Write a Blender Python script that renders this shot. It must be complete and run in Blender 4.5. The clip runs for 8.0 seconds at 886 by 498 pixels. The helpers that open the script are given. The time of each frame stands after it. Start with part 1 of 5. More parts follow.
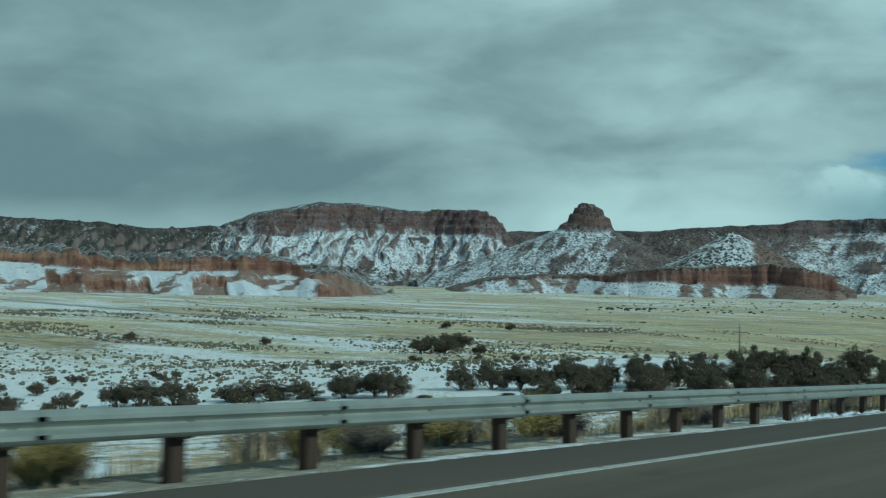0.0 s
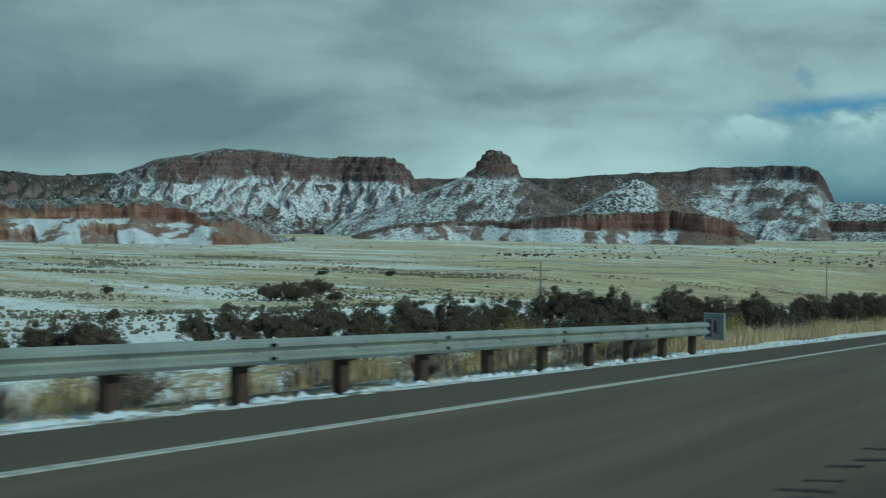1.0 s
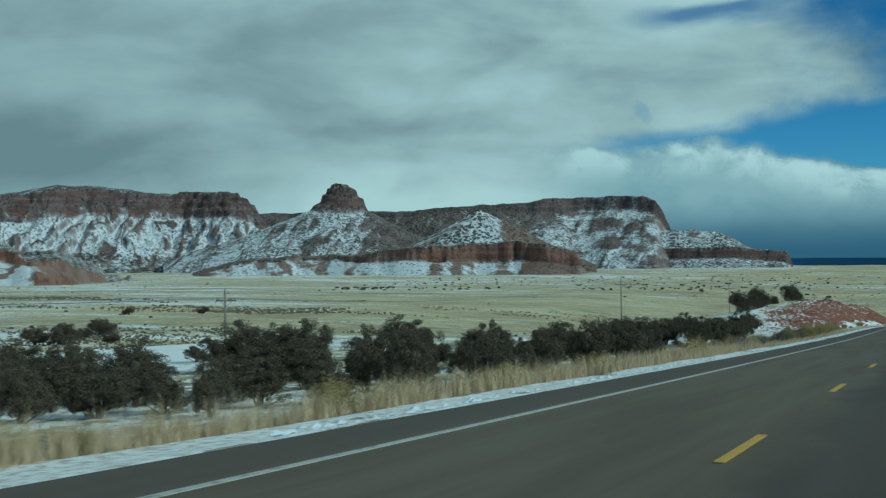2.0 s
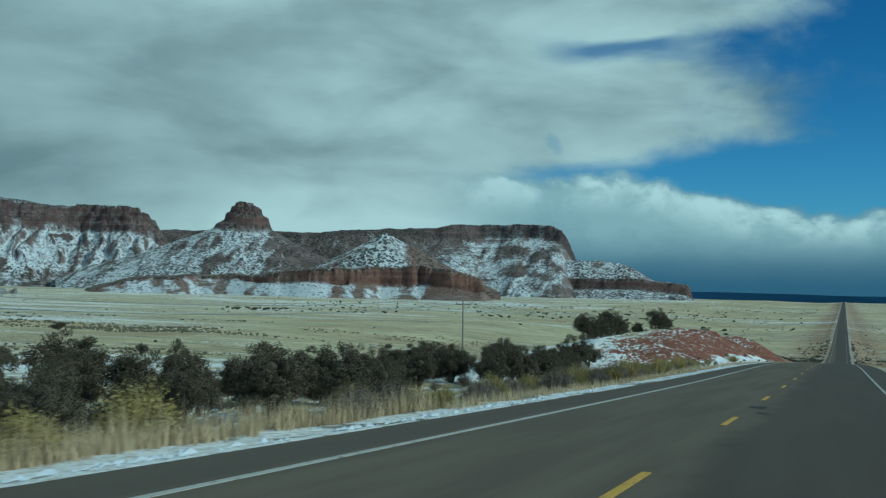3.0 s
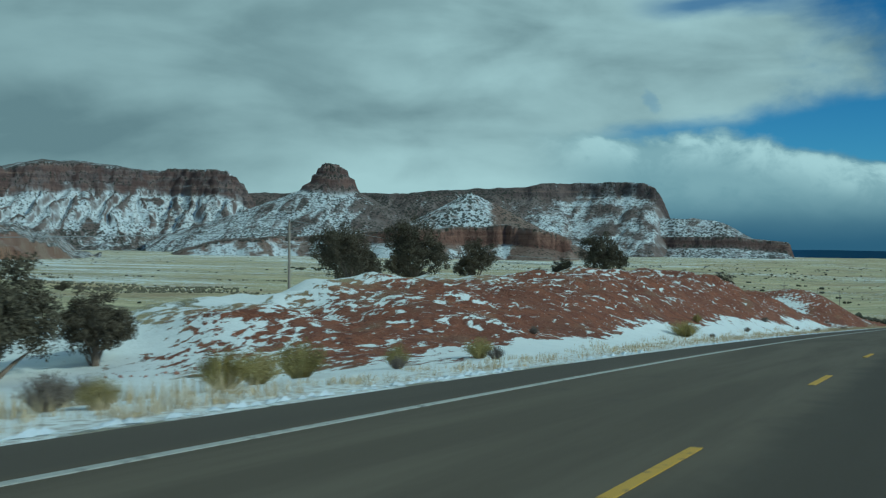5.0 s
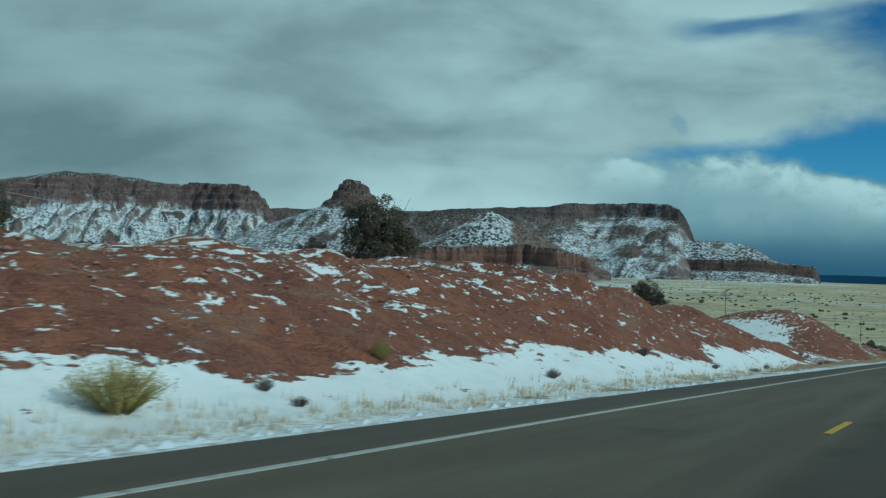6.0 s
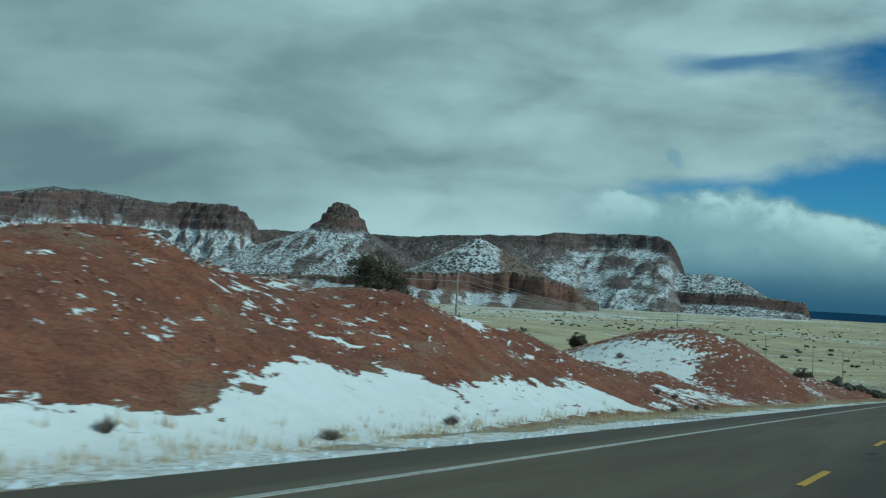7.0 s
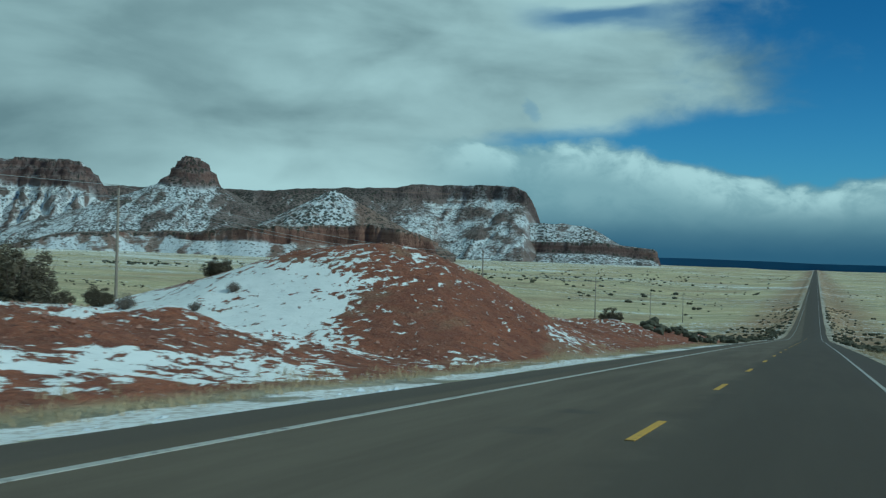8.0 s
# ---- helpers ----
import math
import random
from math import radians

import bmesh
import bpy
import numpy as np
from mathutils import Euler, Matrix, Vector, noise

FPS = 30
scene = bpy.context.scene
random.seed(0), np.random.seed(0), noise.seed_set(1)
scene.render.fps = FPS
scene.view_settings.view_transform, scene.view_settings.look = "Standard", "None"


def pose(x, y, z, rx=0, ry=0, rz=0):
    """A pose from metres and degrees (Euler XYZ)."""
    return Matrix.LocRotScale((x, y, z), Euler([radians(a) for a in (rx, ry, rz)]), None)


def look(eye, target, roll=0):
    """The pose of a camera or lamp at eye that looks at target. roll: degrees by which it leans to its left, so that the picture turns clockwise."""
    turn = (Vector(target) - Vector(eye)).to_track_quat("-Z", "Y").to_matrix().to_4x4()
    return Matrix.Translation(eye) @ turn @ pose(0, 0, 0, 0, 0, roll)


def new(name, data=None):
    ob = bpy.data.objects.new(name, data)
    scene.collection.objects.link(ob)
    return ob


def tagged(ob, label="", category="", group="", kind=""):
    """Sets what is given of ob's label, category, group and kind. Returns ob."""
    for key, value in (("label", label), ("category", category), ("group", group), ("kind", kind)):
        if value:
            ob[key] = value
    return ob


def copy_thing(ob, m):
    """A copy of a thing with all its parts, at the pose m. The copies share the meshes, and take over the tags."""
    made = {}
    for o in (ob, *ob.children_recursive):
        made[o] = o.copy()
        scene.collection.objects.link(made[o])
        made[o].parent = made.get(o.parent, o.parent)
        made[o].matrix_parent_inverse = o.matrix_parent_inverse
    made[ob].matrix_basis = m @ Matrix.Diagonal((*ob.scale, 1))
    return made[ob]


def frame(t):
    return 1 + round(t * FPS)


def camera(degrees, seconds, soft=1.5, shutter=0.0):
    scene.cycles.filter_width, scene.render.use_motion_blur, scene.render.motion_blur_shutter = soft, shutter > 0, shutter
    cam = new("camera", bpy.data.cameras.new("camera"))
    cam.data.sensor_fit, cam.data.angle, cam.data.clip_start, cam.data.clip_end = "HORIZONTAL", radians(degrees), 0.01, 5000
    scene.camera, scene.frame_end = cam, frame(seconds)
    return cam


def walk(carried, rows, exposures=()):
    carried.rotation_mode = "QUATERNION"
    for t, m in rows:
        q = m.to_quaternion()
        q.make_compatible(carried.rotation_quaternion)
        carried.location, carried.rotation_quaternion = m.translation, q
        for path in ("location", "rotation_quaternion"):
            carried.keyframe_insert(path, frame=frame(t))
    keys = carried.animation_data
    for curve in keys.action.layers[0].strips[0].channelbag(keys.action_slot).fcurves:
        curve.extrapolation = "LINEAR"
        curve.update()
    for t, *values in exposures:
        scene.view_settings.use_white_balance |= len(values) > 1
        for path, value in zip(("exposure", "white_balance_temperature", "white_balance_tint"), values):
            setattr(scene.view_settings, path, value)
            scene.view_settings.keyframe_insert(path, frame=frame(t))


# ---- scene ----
cam = camera(45.5, 8.0, soft=1.25, shutter=0.08)
walk(cam, [
    (0.0, pose(2.08, 0.00, 3.93, 91.70, -0.48, 38.15)),
    (0.2, pose(2.12, 7.52, 3.43, 91.40, -0.18, 37.46)),
    (0.5, pose(2.18, 18.80, 2.79, 91.22, -0.55, 36.02)),
    (0.7, pose(2.21, 26.33, 2.35, 91.10, -0.50, 34.90)),
    (0.8, pose(2.22, 30.10, 2.06, 90.63, -0.05, 34.53)),
    (1.0, pose(2.24, 37.65, 1.50, 88.92, -0.22, 33.45)),
    (1.2, pose(2.26, 45.21, 1.18, 88.14, 0.29, 31.94)),
    (1.3, pose(2.27, 48.99, 0.94, 86.95, 1.87, 31.14)),
    (1.5, pose(2.27, 56.56, 0.41, 86.17, 1.53, 29.85)),
    (1.7, pose(2.27, 64.14, 0.00, 87.73, 1.35, 28.63)),
    (2.0, pose(2.26, 75.52, -0.51, 90.72, 0.99, 25.45)),
    (2.2, pose(2.26, 83.12, -0.91, 90.49, 0.49, 24.15)),
    (3.3, pose(2.26, 125.08, -3.29, 92.48, -0.58, 19.86)),
    (3.5, pose(2.26, 132.74, -3.71, 92.21, -0.19, 19.67)),
    (3.7, pose(2.26, 140.41, -4.10, 92.20, -0.43, 18.78)),
    (4.0, pose(2.26, 151.92, -4.70, 90.79, -0.77, 20.40)),
    (4.2, pose(2.26, 159.61, -5.11, 91.24, -0.92, 21.65)),
    (4.5, pose(2.27, 171.16, -5.74, 90.73, -0.94, 23.73)),
    (4.7, pose(2.27, 178.87, -6.13, 90.04, -0.49, 24.92)),
    (5.8, pose(2.30, 221.43, -8.21, 89.93, -0.54, 26.72)),
    (6.0, pose(2.31, 229.20, -8.61, 90.96, -1.22, 27.09)),
    (6.2, pose(2.33, 236.98, -9.03, 91.51, -1.73, 26.83)),
    (6.5, pose(2.36, 248.66, -9.70, 91.92, -2.26, 27.11)),
    (6.7, pose(2.38, 256.46, -10.18, 91.58, -2.33, 26.92)),
    (7.0, pose(2.41, 268.17, -10.91, 92.45, -2.73, 26.68)),
    (7.2, pose(2.44, 275.99, -11.37, 90.03, -2.25, 26.06)),
    (7.5, pose(2.48, 287.74, -12.07, 88.94, -1.75, 23.99)),
    (7.7, pose(2.51, 295.58, -12.55, 89.71, -1.36, 21.83)),
    (8.0, pose(2.54, 307.36, -13.30, 90.22, -1.48, 19.20)),
], exposures=[(0.0, -0.33, 5400, -23), (0.8, -0.42, 5430, -23), (1.5, -0.47, 5430, -23), (2.1, -0.35, 5320, -22), (3.6, -0.35, 5280, -22), (4.5, -0.42, 5280, -22), (6.0, -0.42, 5300, -22), (7.4, -0.42, 5360, -22), (8.0, -0.38, 5280, -22)])

# ---------------------------------------------------------------- light
SUN_AZ, SUN_EL = -90.0, 31.0      # degrees from +Y towards -X, and above the horizon
sun_data = bpy.data.lights.new("sun", "SUN")
sun_data.energy, sun_data.angle, sun_data.color = 2.6, radians(0.8), (1.0, 0.95, 0.86)
sun = new("sun", sun_data)
sun_dir = Vector((-math.sin(radians(SUN_AZ)) * math.cos(radians(SUN_EL)),
                  math.cos(radians(SUN_AZ)) * math.cos(radians(SUN_EL)), math.sin(radians(SUN_EL))))
sun.matrix_world = look(sun_dir * 50, (0, 0, 0))


# ---------------------------------------------------------------- node helper
class Nodes:
    """Short writing of shader trees."""

    def __init__(self, tree):
        self.tree = tree
        tree.nodes.clear()

    def add(self, kind, **values):
        node = self.tree.nodes.new(kind)
        for key, value in values.items():
            setattr(node, key, value)
        return node

    def put(self, socket, value):
        if isinstance(value, bpy.types.NodeSocket):
            self.tree.links.new(value, socket)
        elif isinstance(value, (tuple, list)) and len(value) == 3 and socket.type == "RGBA":
            socket.default_value = (*value, 1)
        else:
            socket.default_value = value

    def math(self, op, a, b=0.0, c=0.0, clamp=False):
        node = self.add("ShaderNodeMath", operation=op, use_clamp=clamp)
        for i, v in enumerate((a, b, c)):
            self.put(node.inputs[i], v)
        return node.outputs[0]

    def ramp(self, value, lo, hi, a=0.0, b=1.0, smooth=True):
        node = self.add("ShaderNodeMapRange", interpolation_type="SMOOTHSTEP" if smooth else "LINEAR")
        for i, v in enumerate((value, lo, hi, a, b)):
            self.put(node.inputs[i], v)
        return node.outputs[0]

    def mix(self, fac, a, b, blend="MIX"):
        node = self.add("ShaderNodeMix", data_type="RGBA", blend_type=blend)
        self.put(node.inputs[0], fac)
        self.put(node.inputs[6], a)
        self.put(node.inputs[7], b)
        return node.outputs[2]

    def scaled(self, vector, scale):
        node = self.add("ShaderNodeVectorMath", operation="MULTIPLY")
        self.put(node.inputs[0], vector)
        self.put(node.inputs[1], scale if isinstance(scale, tuple) else (scale, scale, scale))
        return node.outputs[0]

    def noise(self, vector, scale, detail=4.0, rough=0.55, distortion=0.0):
        node = self.add("ShaderNodeTexNoise")
        for key, v in (("Vector", vector), ("Scale", scale), ("Detail", detail), ("Roughness", rough), ("Distortion", distortion)):
            self.put(node.inputs[key], v)
        return node.outputs[0]

    def cells(self, vector, scale, randomness=1.0):
        node = self.add("ShaderNodeTexVoronoi")
        self.put(node.inputs["Vector"], vector)
        self.put(node.inputs["Scale"], scale)
        self.put(node.inputs["Randomness"], randomness)
        return node.outputs["Distance"]

    def attribute(self, name):
        return self.add("ShaderNodeAttribute", attribute_name=name).outputs["Fac"]

    def place(self):
        return self.add("ShaderNodeTexCoord").outputs["Object"]

    def split(self, vector):
        node = self.add("ShaderNodeSeparateXYZ")
        self.put(node.inputs[0], vector)
        return node.outputs

    def bump(self, height, strength, distance):
        node = self.add("ShaderNodeBump")
        self.put(node.inputs["Strength"], strength)
        self.put(node.inputs["Distance"], distance)
        self.put(node.inputs["Height"], height)
        return node.outputs[0]


def material(name, build):
    mat = bpy.data.materials.new(name)
    mat.use_nodes = True
    n = Nodes(mat.node_tree)
    shader = n.add("ShaderNodeBsdfPrincipled")
    shader.inputs["Specular IOR Level"].default_value = 0.25
    out = n.add("ShaderNodeOutputMaterial")
    n.tree.links.new(shader.outputs[0], out.inputs[0])
    for key, value in build(n).items():
        n.put(shader.inputs[key.replace("_", " ")], value)
    return mat


# ---------------------------------------------------------------- sky with broken cloud
def build_sky():
    world = bpy.data.worlds.new("sky")
    world.use_nodes = True
    scene.world = world
    n = Nodes(world.node_tree)
    sky = n.add("ShaderNodeTexSky", sky_type="NISHITA", sun_disc=False)
    sky.sun_elevation, sky.sun_rotation = radians(SUN_EL), radians(-SUN_AZ)
    sky.altitude, sky.air_density, sky.dust_density, sky.ozone_density = 1900, 1.0, 0.3, 1.5
    d = n.add("ShaderNodeTexCoord").outputs["Generated"]
    x, y, z = n.split(d)
    # bearing from the road's line towards the mesas, and height, both in degrees
    az = n.math("MULTIPLY", n.math("ARCTAN2", n.math("MULTIPLY", x, -1.0), y), 57.2958)
    el = n.math("MULTIPLY", n.math("ARCSINE", z), 57.2958)
    puff = n.noise(n.scaled(d, (1.0, 1.0, 2.4)), 4.2, 6, 0.50, 0.25)
    fine = n.noise(n.scaled(d, (1.0, 1.0, 2.0)), 11.0, 7, 0.56, 0.3)
    curl = n.noise(n.scaled(d, (1.0, 1.0, 1.5)), 26.0, 6, 0.58, 0.4)

    def off(v, amount):
        return n.math("MULTIPLY", n.math("SUBTRACT", v, 0.5), amount)

    def total(*terms):
        out = terms[0]
        for t in terms[1:]:
            out = n.math("ADD", out, t)
        return out

    # the overcast and its ragged rim, which reaches furthest over the road at mid height
    rim = total(n.ramp(el, 8.3, 5.9, 0.0, 10.5), n.ramp(el, 10.6, 12.4, 0.0, 3.0), n.ramp(el, 13.0, 14.6, 0.0, -3.0), 3.2)
    wander = total(off(puff, 13.0), off(fine, 9.0), off(curl, 3.5))
    upper = n.ramp(n.math("ADD", n.math("SUBTRACT", az, rim), wander), -3.4, 4.4)
    streak = n.math("MULTIPLY", n.ramp(n.math("ABSOLUTE", total(el, off(puff, 5.0), n.math("MULTIPLY", az, -0.05), -11.9)), 0.10, 0.95, 1.0, 0.0), n.ramp(n.math("ABSOLUTE", n.math("SUBTRACT", az, 11.0)), 1.5, 5.5, 0.80, 0.0))
    hole = n.math("ADD", n.math("POWER", n.math("DIVIDE", total(az, off(curl, 1.6), -14.7), 0.30), 2.0), n.math("POWER", n.math("DIVIDE", total(el, off(fine, 1.4), n.math("MULTIPLY", az, -0.5), -0.5), 0.46), 2.0))
    upper = n.math("MULTIPLY", upper, n.math("MULTIPLY", n.math("SUBTRACT", 1.0, streak), n.ramp(hole, 0.1, 2.6, 0.72, 1.0)))
    # a bank of cumulus low down, with lit heads
    crown = total(n.ramp(az, 0.5, 13.0, 4.05, 6.2), n.ramp(az, 0.5, -6.0, 0.0, 0.9), off(fine, 2.3), off(curl, 1.3))
    under = n.math("SUBTRACT", crown, el)
    lower = n.math("MULTIPLY", n.ramp(under, -0.25, 0.5), n.ramp(az, 19.0, 26.0, 1.0, 0.0))
    mask = n.math("MAXIMUM", upper, lower)
    # tones: thin bright veils and thicker grey bellies, drawn out sideways
    tone = n.noise(n.scaled(d, (1.0, 1.0, 2.8)), 2.4, 4, 0.46, 0.5)
    veil = n.noise(n.scaled(d, (0.9, 0.9, 2.6)), 6.0, 5, 0.48, 0.5)
    light = n.ramp(total(n.math("MULTIPLY", tone, 0.62), n.math("MULTIPLY", veil, 0.40), off(fine, 0.16)), 0.32, 0.66)
    light = n.math("MULTIPLY", light, n.ramp(az, 15.0, 50.0, 1.0, 0.55))
    light = n.math("SUBTRACT", light, n.ramp(az, 14.0, 3.0, 0.0, 0.28), clamp=True)
    light = n.math("ADD", light, n.ramp(n.math("ABSOLUTE", n.math("SUBTRACT", az, 29.0)), 2.0, 11.0, 0.20, 0.0), clamp=True)
    light = n.math("SUBTRACT", light, n.ramp(n.math("ABSOLUTE", n.math("SUBTRACT", az, 18.0)), 1.0, 7.0, 0.14, 0.0), clamp=True)
    light = n.math("MULTIPLY", light, n.ramp(az, 43.0, 51.0, 1.0, 0.85))
    belly = n.math("MULTIPLY", n.ramp(n.math("ABSOLUTE", total(el, off(puff, 3.0), -6.3)), 0.4, 2.6, 0.16, 0.0), n.ramp(az, 13.0, 24.0))
    light = n.math("SUBTRACT", n.math("ADD", light, n.ramp(el, 4.6, 2.6, 0.0, 0.30)), belly, clamp=True)
    heads = n.math("MULTIPLY", n.ramp(under, 0.0, 0.7), n.ramp(under, 0.8, 2.6, 1.0, 0.22))
    heads = n.math("MULTIPLY", heads, n.ramp(n.math("ADD", n.math("MULTIPLY", fine, 0.5), n.math("MULTIPLY", curl, 0.5)), 0.40, 0.58, 0.25, 1.0))
    bank = n.mix(n.ramp(el, 1.0, 3.4), (1.55, 2.5, 3.3), n.mix(heads, (2.9, 4.0, 4.6), (6.6, 7.6, 7.9)))
    cloud = n.mix(light, CLOUD_DARK, CLOUD_LIGHT)
    cloud = n.mix(n.math("MULTIPLY", lower, n.ramp(n.math("SUBTRACT", az, 17.0), -2.0, 6.0, 1.0, 0.0)), cloud, bank)
    tint = n.mix(1.0, sky.outputs[0], n.mix(n.ramp(el, 4.0, 14.0), (0.36, 0.66, 0.92), (0.25, 0.53, 0.82)), "MULTIPLY")
    col = n.mix(mask, tint, cloud)
    # blue rain haze low over the far plain
    haze = n.math("MULTIPLY", n.ramp(total(el, off(fine, 0.8)), 0.1, 2.1, 1.0, 0.0), n.ramp(az, 9.0, 20.0, 1.0, 0.0))
    col = n.mix(n.math("MULTIPLY", haze, 0.94), col, (0.60, 1.36, 2.3))
    back = n.add("ShaderNodeBackground")
    n.put(back.inputs[0], col)
    back.inputs[1].default_value = SKY_STRENGTH
    out = n.add("ShaderNodeOutputWorld")
    n.tree.links.new(back.outputs[0], out.inputs[0])


SKY_STRENGTH = 0.10
CLOUD_DARK, CLOUD_LIGHT = (2.3, 2.85, 3.15), (6.5, 7.3, 7.5)
build_sky()


# ---------------------------------------------------------------- small tools
def smooth(a, b, v):
    u = np.clip((np.asarray(v, float) - a) / (b - a), 0, 1)
    return u * u * (3 - 2 * u)


def lattice(ix, iy, seed):
    h = (ix * 374761393 + iy * 668265263 + seed * 974634777) & 0x7FFFFFFF
    h = ((h ^ (h >> 13)) * 1274126177) & 0x7FFFFFFF
    return ((h ^ (h >> 16)) & 0xFFFF) / 65535.0


def value_noise(x, y, seed=0):
    x, y = np.asarray(x, float), np.asarray(y, float)
    ix, iy = np.floor(x).astype(np.int64), np.floor(y).astype(np.int64)
    fx, fy = x - ix, y - iy
    fx, fy = fx * fx * (3 - 2 * fx), fy * fy * (3 - 2 * fy)
    a, b = lattice(ix, iy, seed), lattice(ix + 1, iy, seed)
    c, d = lattice(ix, iy + 1, seed), lattice(ix + 1, iy + 1, seed)
    return (a * (1 - fx) + b * fx) * (1 - fy) + (c * (1 - fx) + d * fx) * fy * 1.0


def fractal(x, y, seed=0, octaves=4, gain=0.5):
    total, amp, norm = 0.0, 1.0, 0.0
    for k in range(octaves):
        total = total + amp * (value_noise(np.asarray(x) * 2 ** k, np.asarray(y) * 2 ** k, seed + 17 * k) - 0.5)
        norm += amp
        amp *= gain
    return total / norm * 2


def mesh_object(name, verts, faces, mat, parent=None, shade=False):
    me = bpy.data.meshes.new(name)
    me.from_pydata(verts, [], faces)
    me.update()
    if shade:
        me.shade_smooth()
    if mat:
        me.materials.append(mat)
    ob = new(name, me)
    if parent:
        ob.parent = parent
    return ob


def grid_object(name, X, Y, Z, mat, masks=None, shade=True):
    """A sheet over a grid of points; masks are point attributes that the material reads."""
    rows, cols = X.shape
    me = bpy.data.meshes.new(name)
    co = np.stack([X, Y, Z], -1).reshape(-1, 3)
    i = np.arange(rows * cols).reshape(rows, cols)
    quads = np.stack([i[:-1, :-1], i[:-1, 1:], i[1:, 1:], i[1:, :-1]], -1).reshape(-1, 4)
    me.vertices.add(len(co))
    me.vertices.foreach_set("co", co.ravel())
    me.loops.add(quads.size)
    me.loops.foreach_set("vertex_index", quads.ravel().astype(np.int32))
    me.polygons.add(len(quads))
    me.polygons.foreach_set("loop_start", np.arange(0, quads.size, 4, dtype=np.int32))
    me.polygons.foreach_set("loop_total", np.full(len(quads), 4, dtype=np.int32))
    me.update(calc_edges=True)
    me.validate()
    if shade:
        me.shade_smooth()
    for key, value in (masks or {}).items():
        me.attributes.new(key, "FLOAT", "POINT").data.foreach_set("value", np.ascontiguousarray(value, dtype=np.float32).ravel())
    me.materials.append(mat)
    return new(name, me)


def part(name, bm, mat, parent=None, label=""):
    me = bpy.data.meshes.new(name)
    bm.to_mesh(me)
    bm.free()
    if mat:
        me.materials.append(mat)
    ob = new(name, me)
    if parent:
        ob.parent = parent
    return tagged(ob, label)


def box(bm, cx, cy, cz, sx, sy, sz, bevel=0.0):
    made = bmesh.ops.create_cube(bm, size=1.0, matrix=Matrix.Translation((cx, cy, cz)) @ Matrix.Diagonal((sx, sy, sz, 1)))
    if bevel:
        edges = {e for v in made["verts"] for e in v.link_edges}
        bmesh.ops.bevel(bm, geom=list(edges), offset=bevel, segments=1, affect="EDGES")


# ---------------------------------------------------------------- the lie of the land
ROAD_Y = np.array([-900, -200, -20, 40, 100, 160, 220, 290, 380, 500, 624, 700, 800, 1000, 1600, 5200.0])
ROAD_Z = np.array([16, 12.5, 3.7, 0, -3.45, -6.68, -9.61, -13.74, -19.3, -27.0, -34.6, -37.2, -38.8, -40.2, -42, -44.0])
LANE = 4.06
EDGE = 5.9         # paved to here on both sides


def road_z(y):
    """The road's height: a smooth curve through its levels."""
    y = np.asarray(y, float)
    slope = np.gradient(ROAD_Z, ROAD_Y)
    i = np.clip(np.searchsorted(ROAD_Y, y) - 1, 0, len(ROAD_Y) - 2)
    h = ROAD_Y[i + 1] - ROAD_Y[i]
    u = np.clip((y - ROAD_Y[i]) / h, 0, 1)
    return ((2 * u**3 - 3 * u**2 + 1) * ROAD_Z[i] + (u**3 - 2 * u**2 + u) * h * slope[i]
            + (-2 * u**3 + 3 * u**2) * ROAD_Z[i + 1] + (u**3 - u**2) * h * slope[i + 1])


def road_x(y):
    """The road's middle: it bears away very slightly past the cut."""
    return 0.0047 * 25 * np.logaddexp(0, (np.asarray(y, float) - 230) / 25)


def natural_z(x, y):
    """The land without the road's cuts and fills."""
    x, y = np.asarray(x, float), np.asarray(y, float)
    out = np.abs(x)
    away = np.maximum(out - 12, 0)
    steep = np.interp(y, [90, 130, 165, 190, 215, 240, 340], [1.0, 0.72, 0.5, 0.32, 0.25, 0.3, 0.5])
    near = road_z(y) - np.where(x < 0, (3.6 + 5.0 * (1 - np.exp(-away / 38)) + 0.03 * away) * steep, 1.9 + 0.018 * away)
    plain = np.maximum(-24 - 0.012 * (y - 200), -43) + 0.011 * np.maximum(-x - 400, 0)
    plain = np.where(x > 0, np.minimum(plain, road_z(y) - 1.5), plain)
    w = smooth(60, 330, out)
    z = near * (1 - w) + plain * w
    return z + 0.5 * fractal(x / 30, y / 30, 3) * smooth(12, 60, out) + 2.0 * fractal(x / 260, y / 260, 5) * smooth(80, 400, out)


BANK_Y = [205, 213, 219, 228, 243, 255, 265, 275, 285, 293, 300, 306, 312, 318, 323, 332, 345, 365, 380, 395, 415, 440, 465, 490]
BANK_H = [0.0, 0.2, 0.6, 1.5, 2.65, 3.2, 3.8, 4.05, 3.7, 3.65, 3.55, 3.0, 2.6, 2.4, 1.85, 1.3, 0.4, 0.6, 1.2, 1.4, 1.4, 1.5, 0.8, 0.0]


def bank_h(y):
    return np.interp(y, BANK_Y, BANK_H)


def knoll_h(x, y):
    """The knoll past the cut, above the land round it; x is counted from the road's middle."""
    out = -x
    along = np.abs(y - 361.8) / np.where(y < 361.8, 13.7, 13.8)
    across = np.abs(out - 19.7) / np.where(out > 19.7, 15.5, 8.8)
    return 5.87 * np.exp(-along ** 2.2 - across ** 2.4)


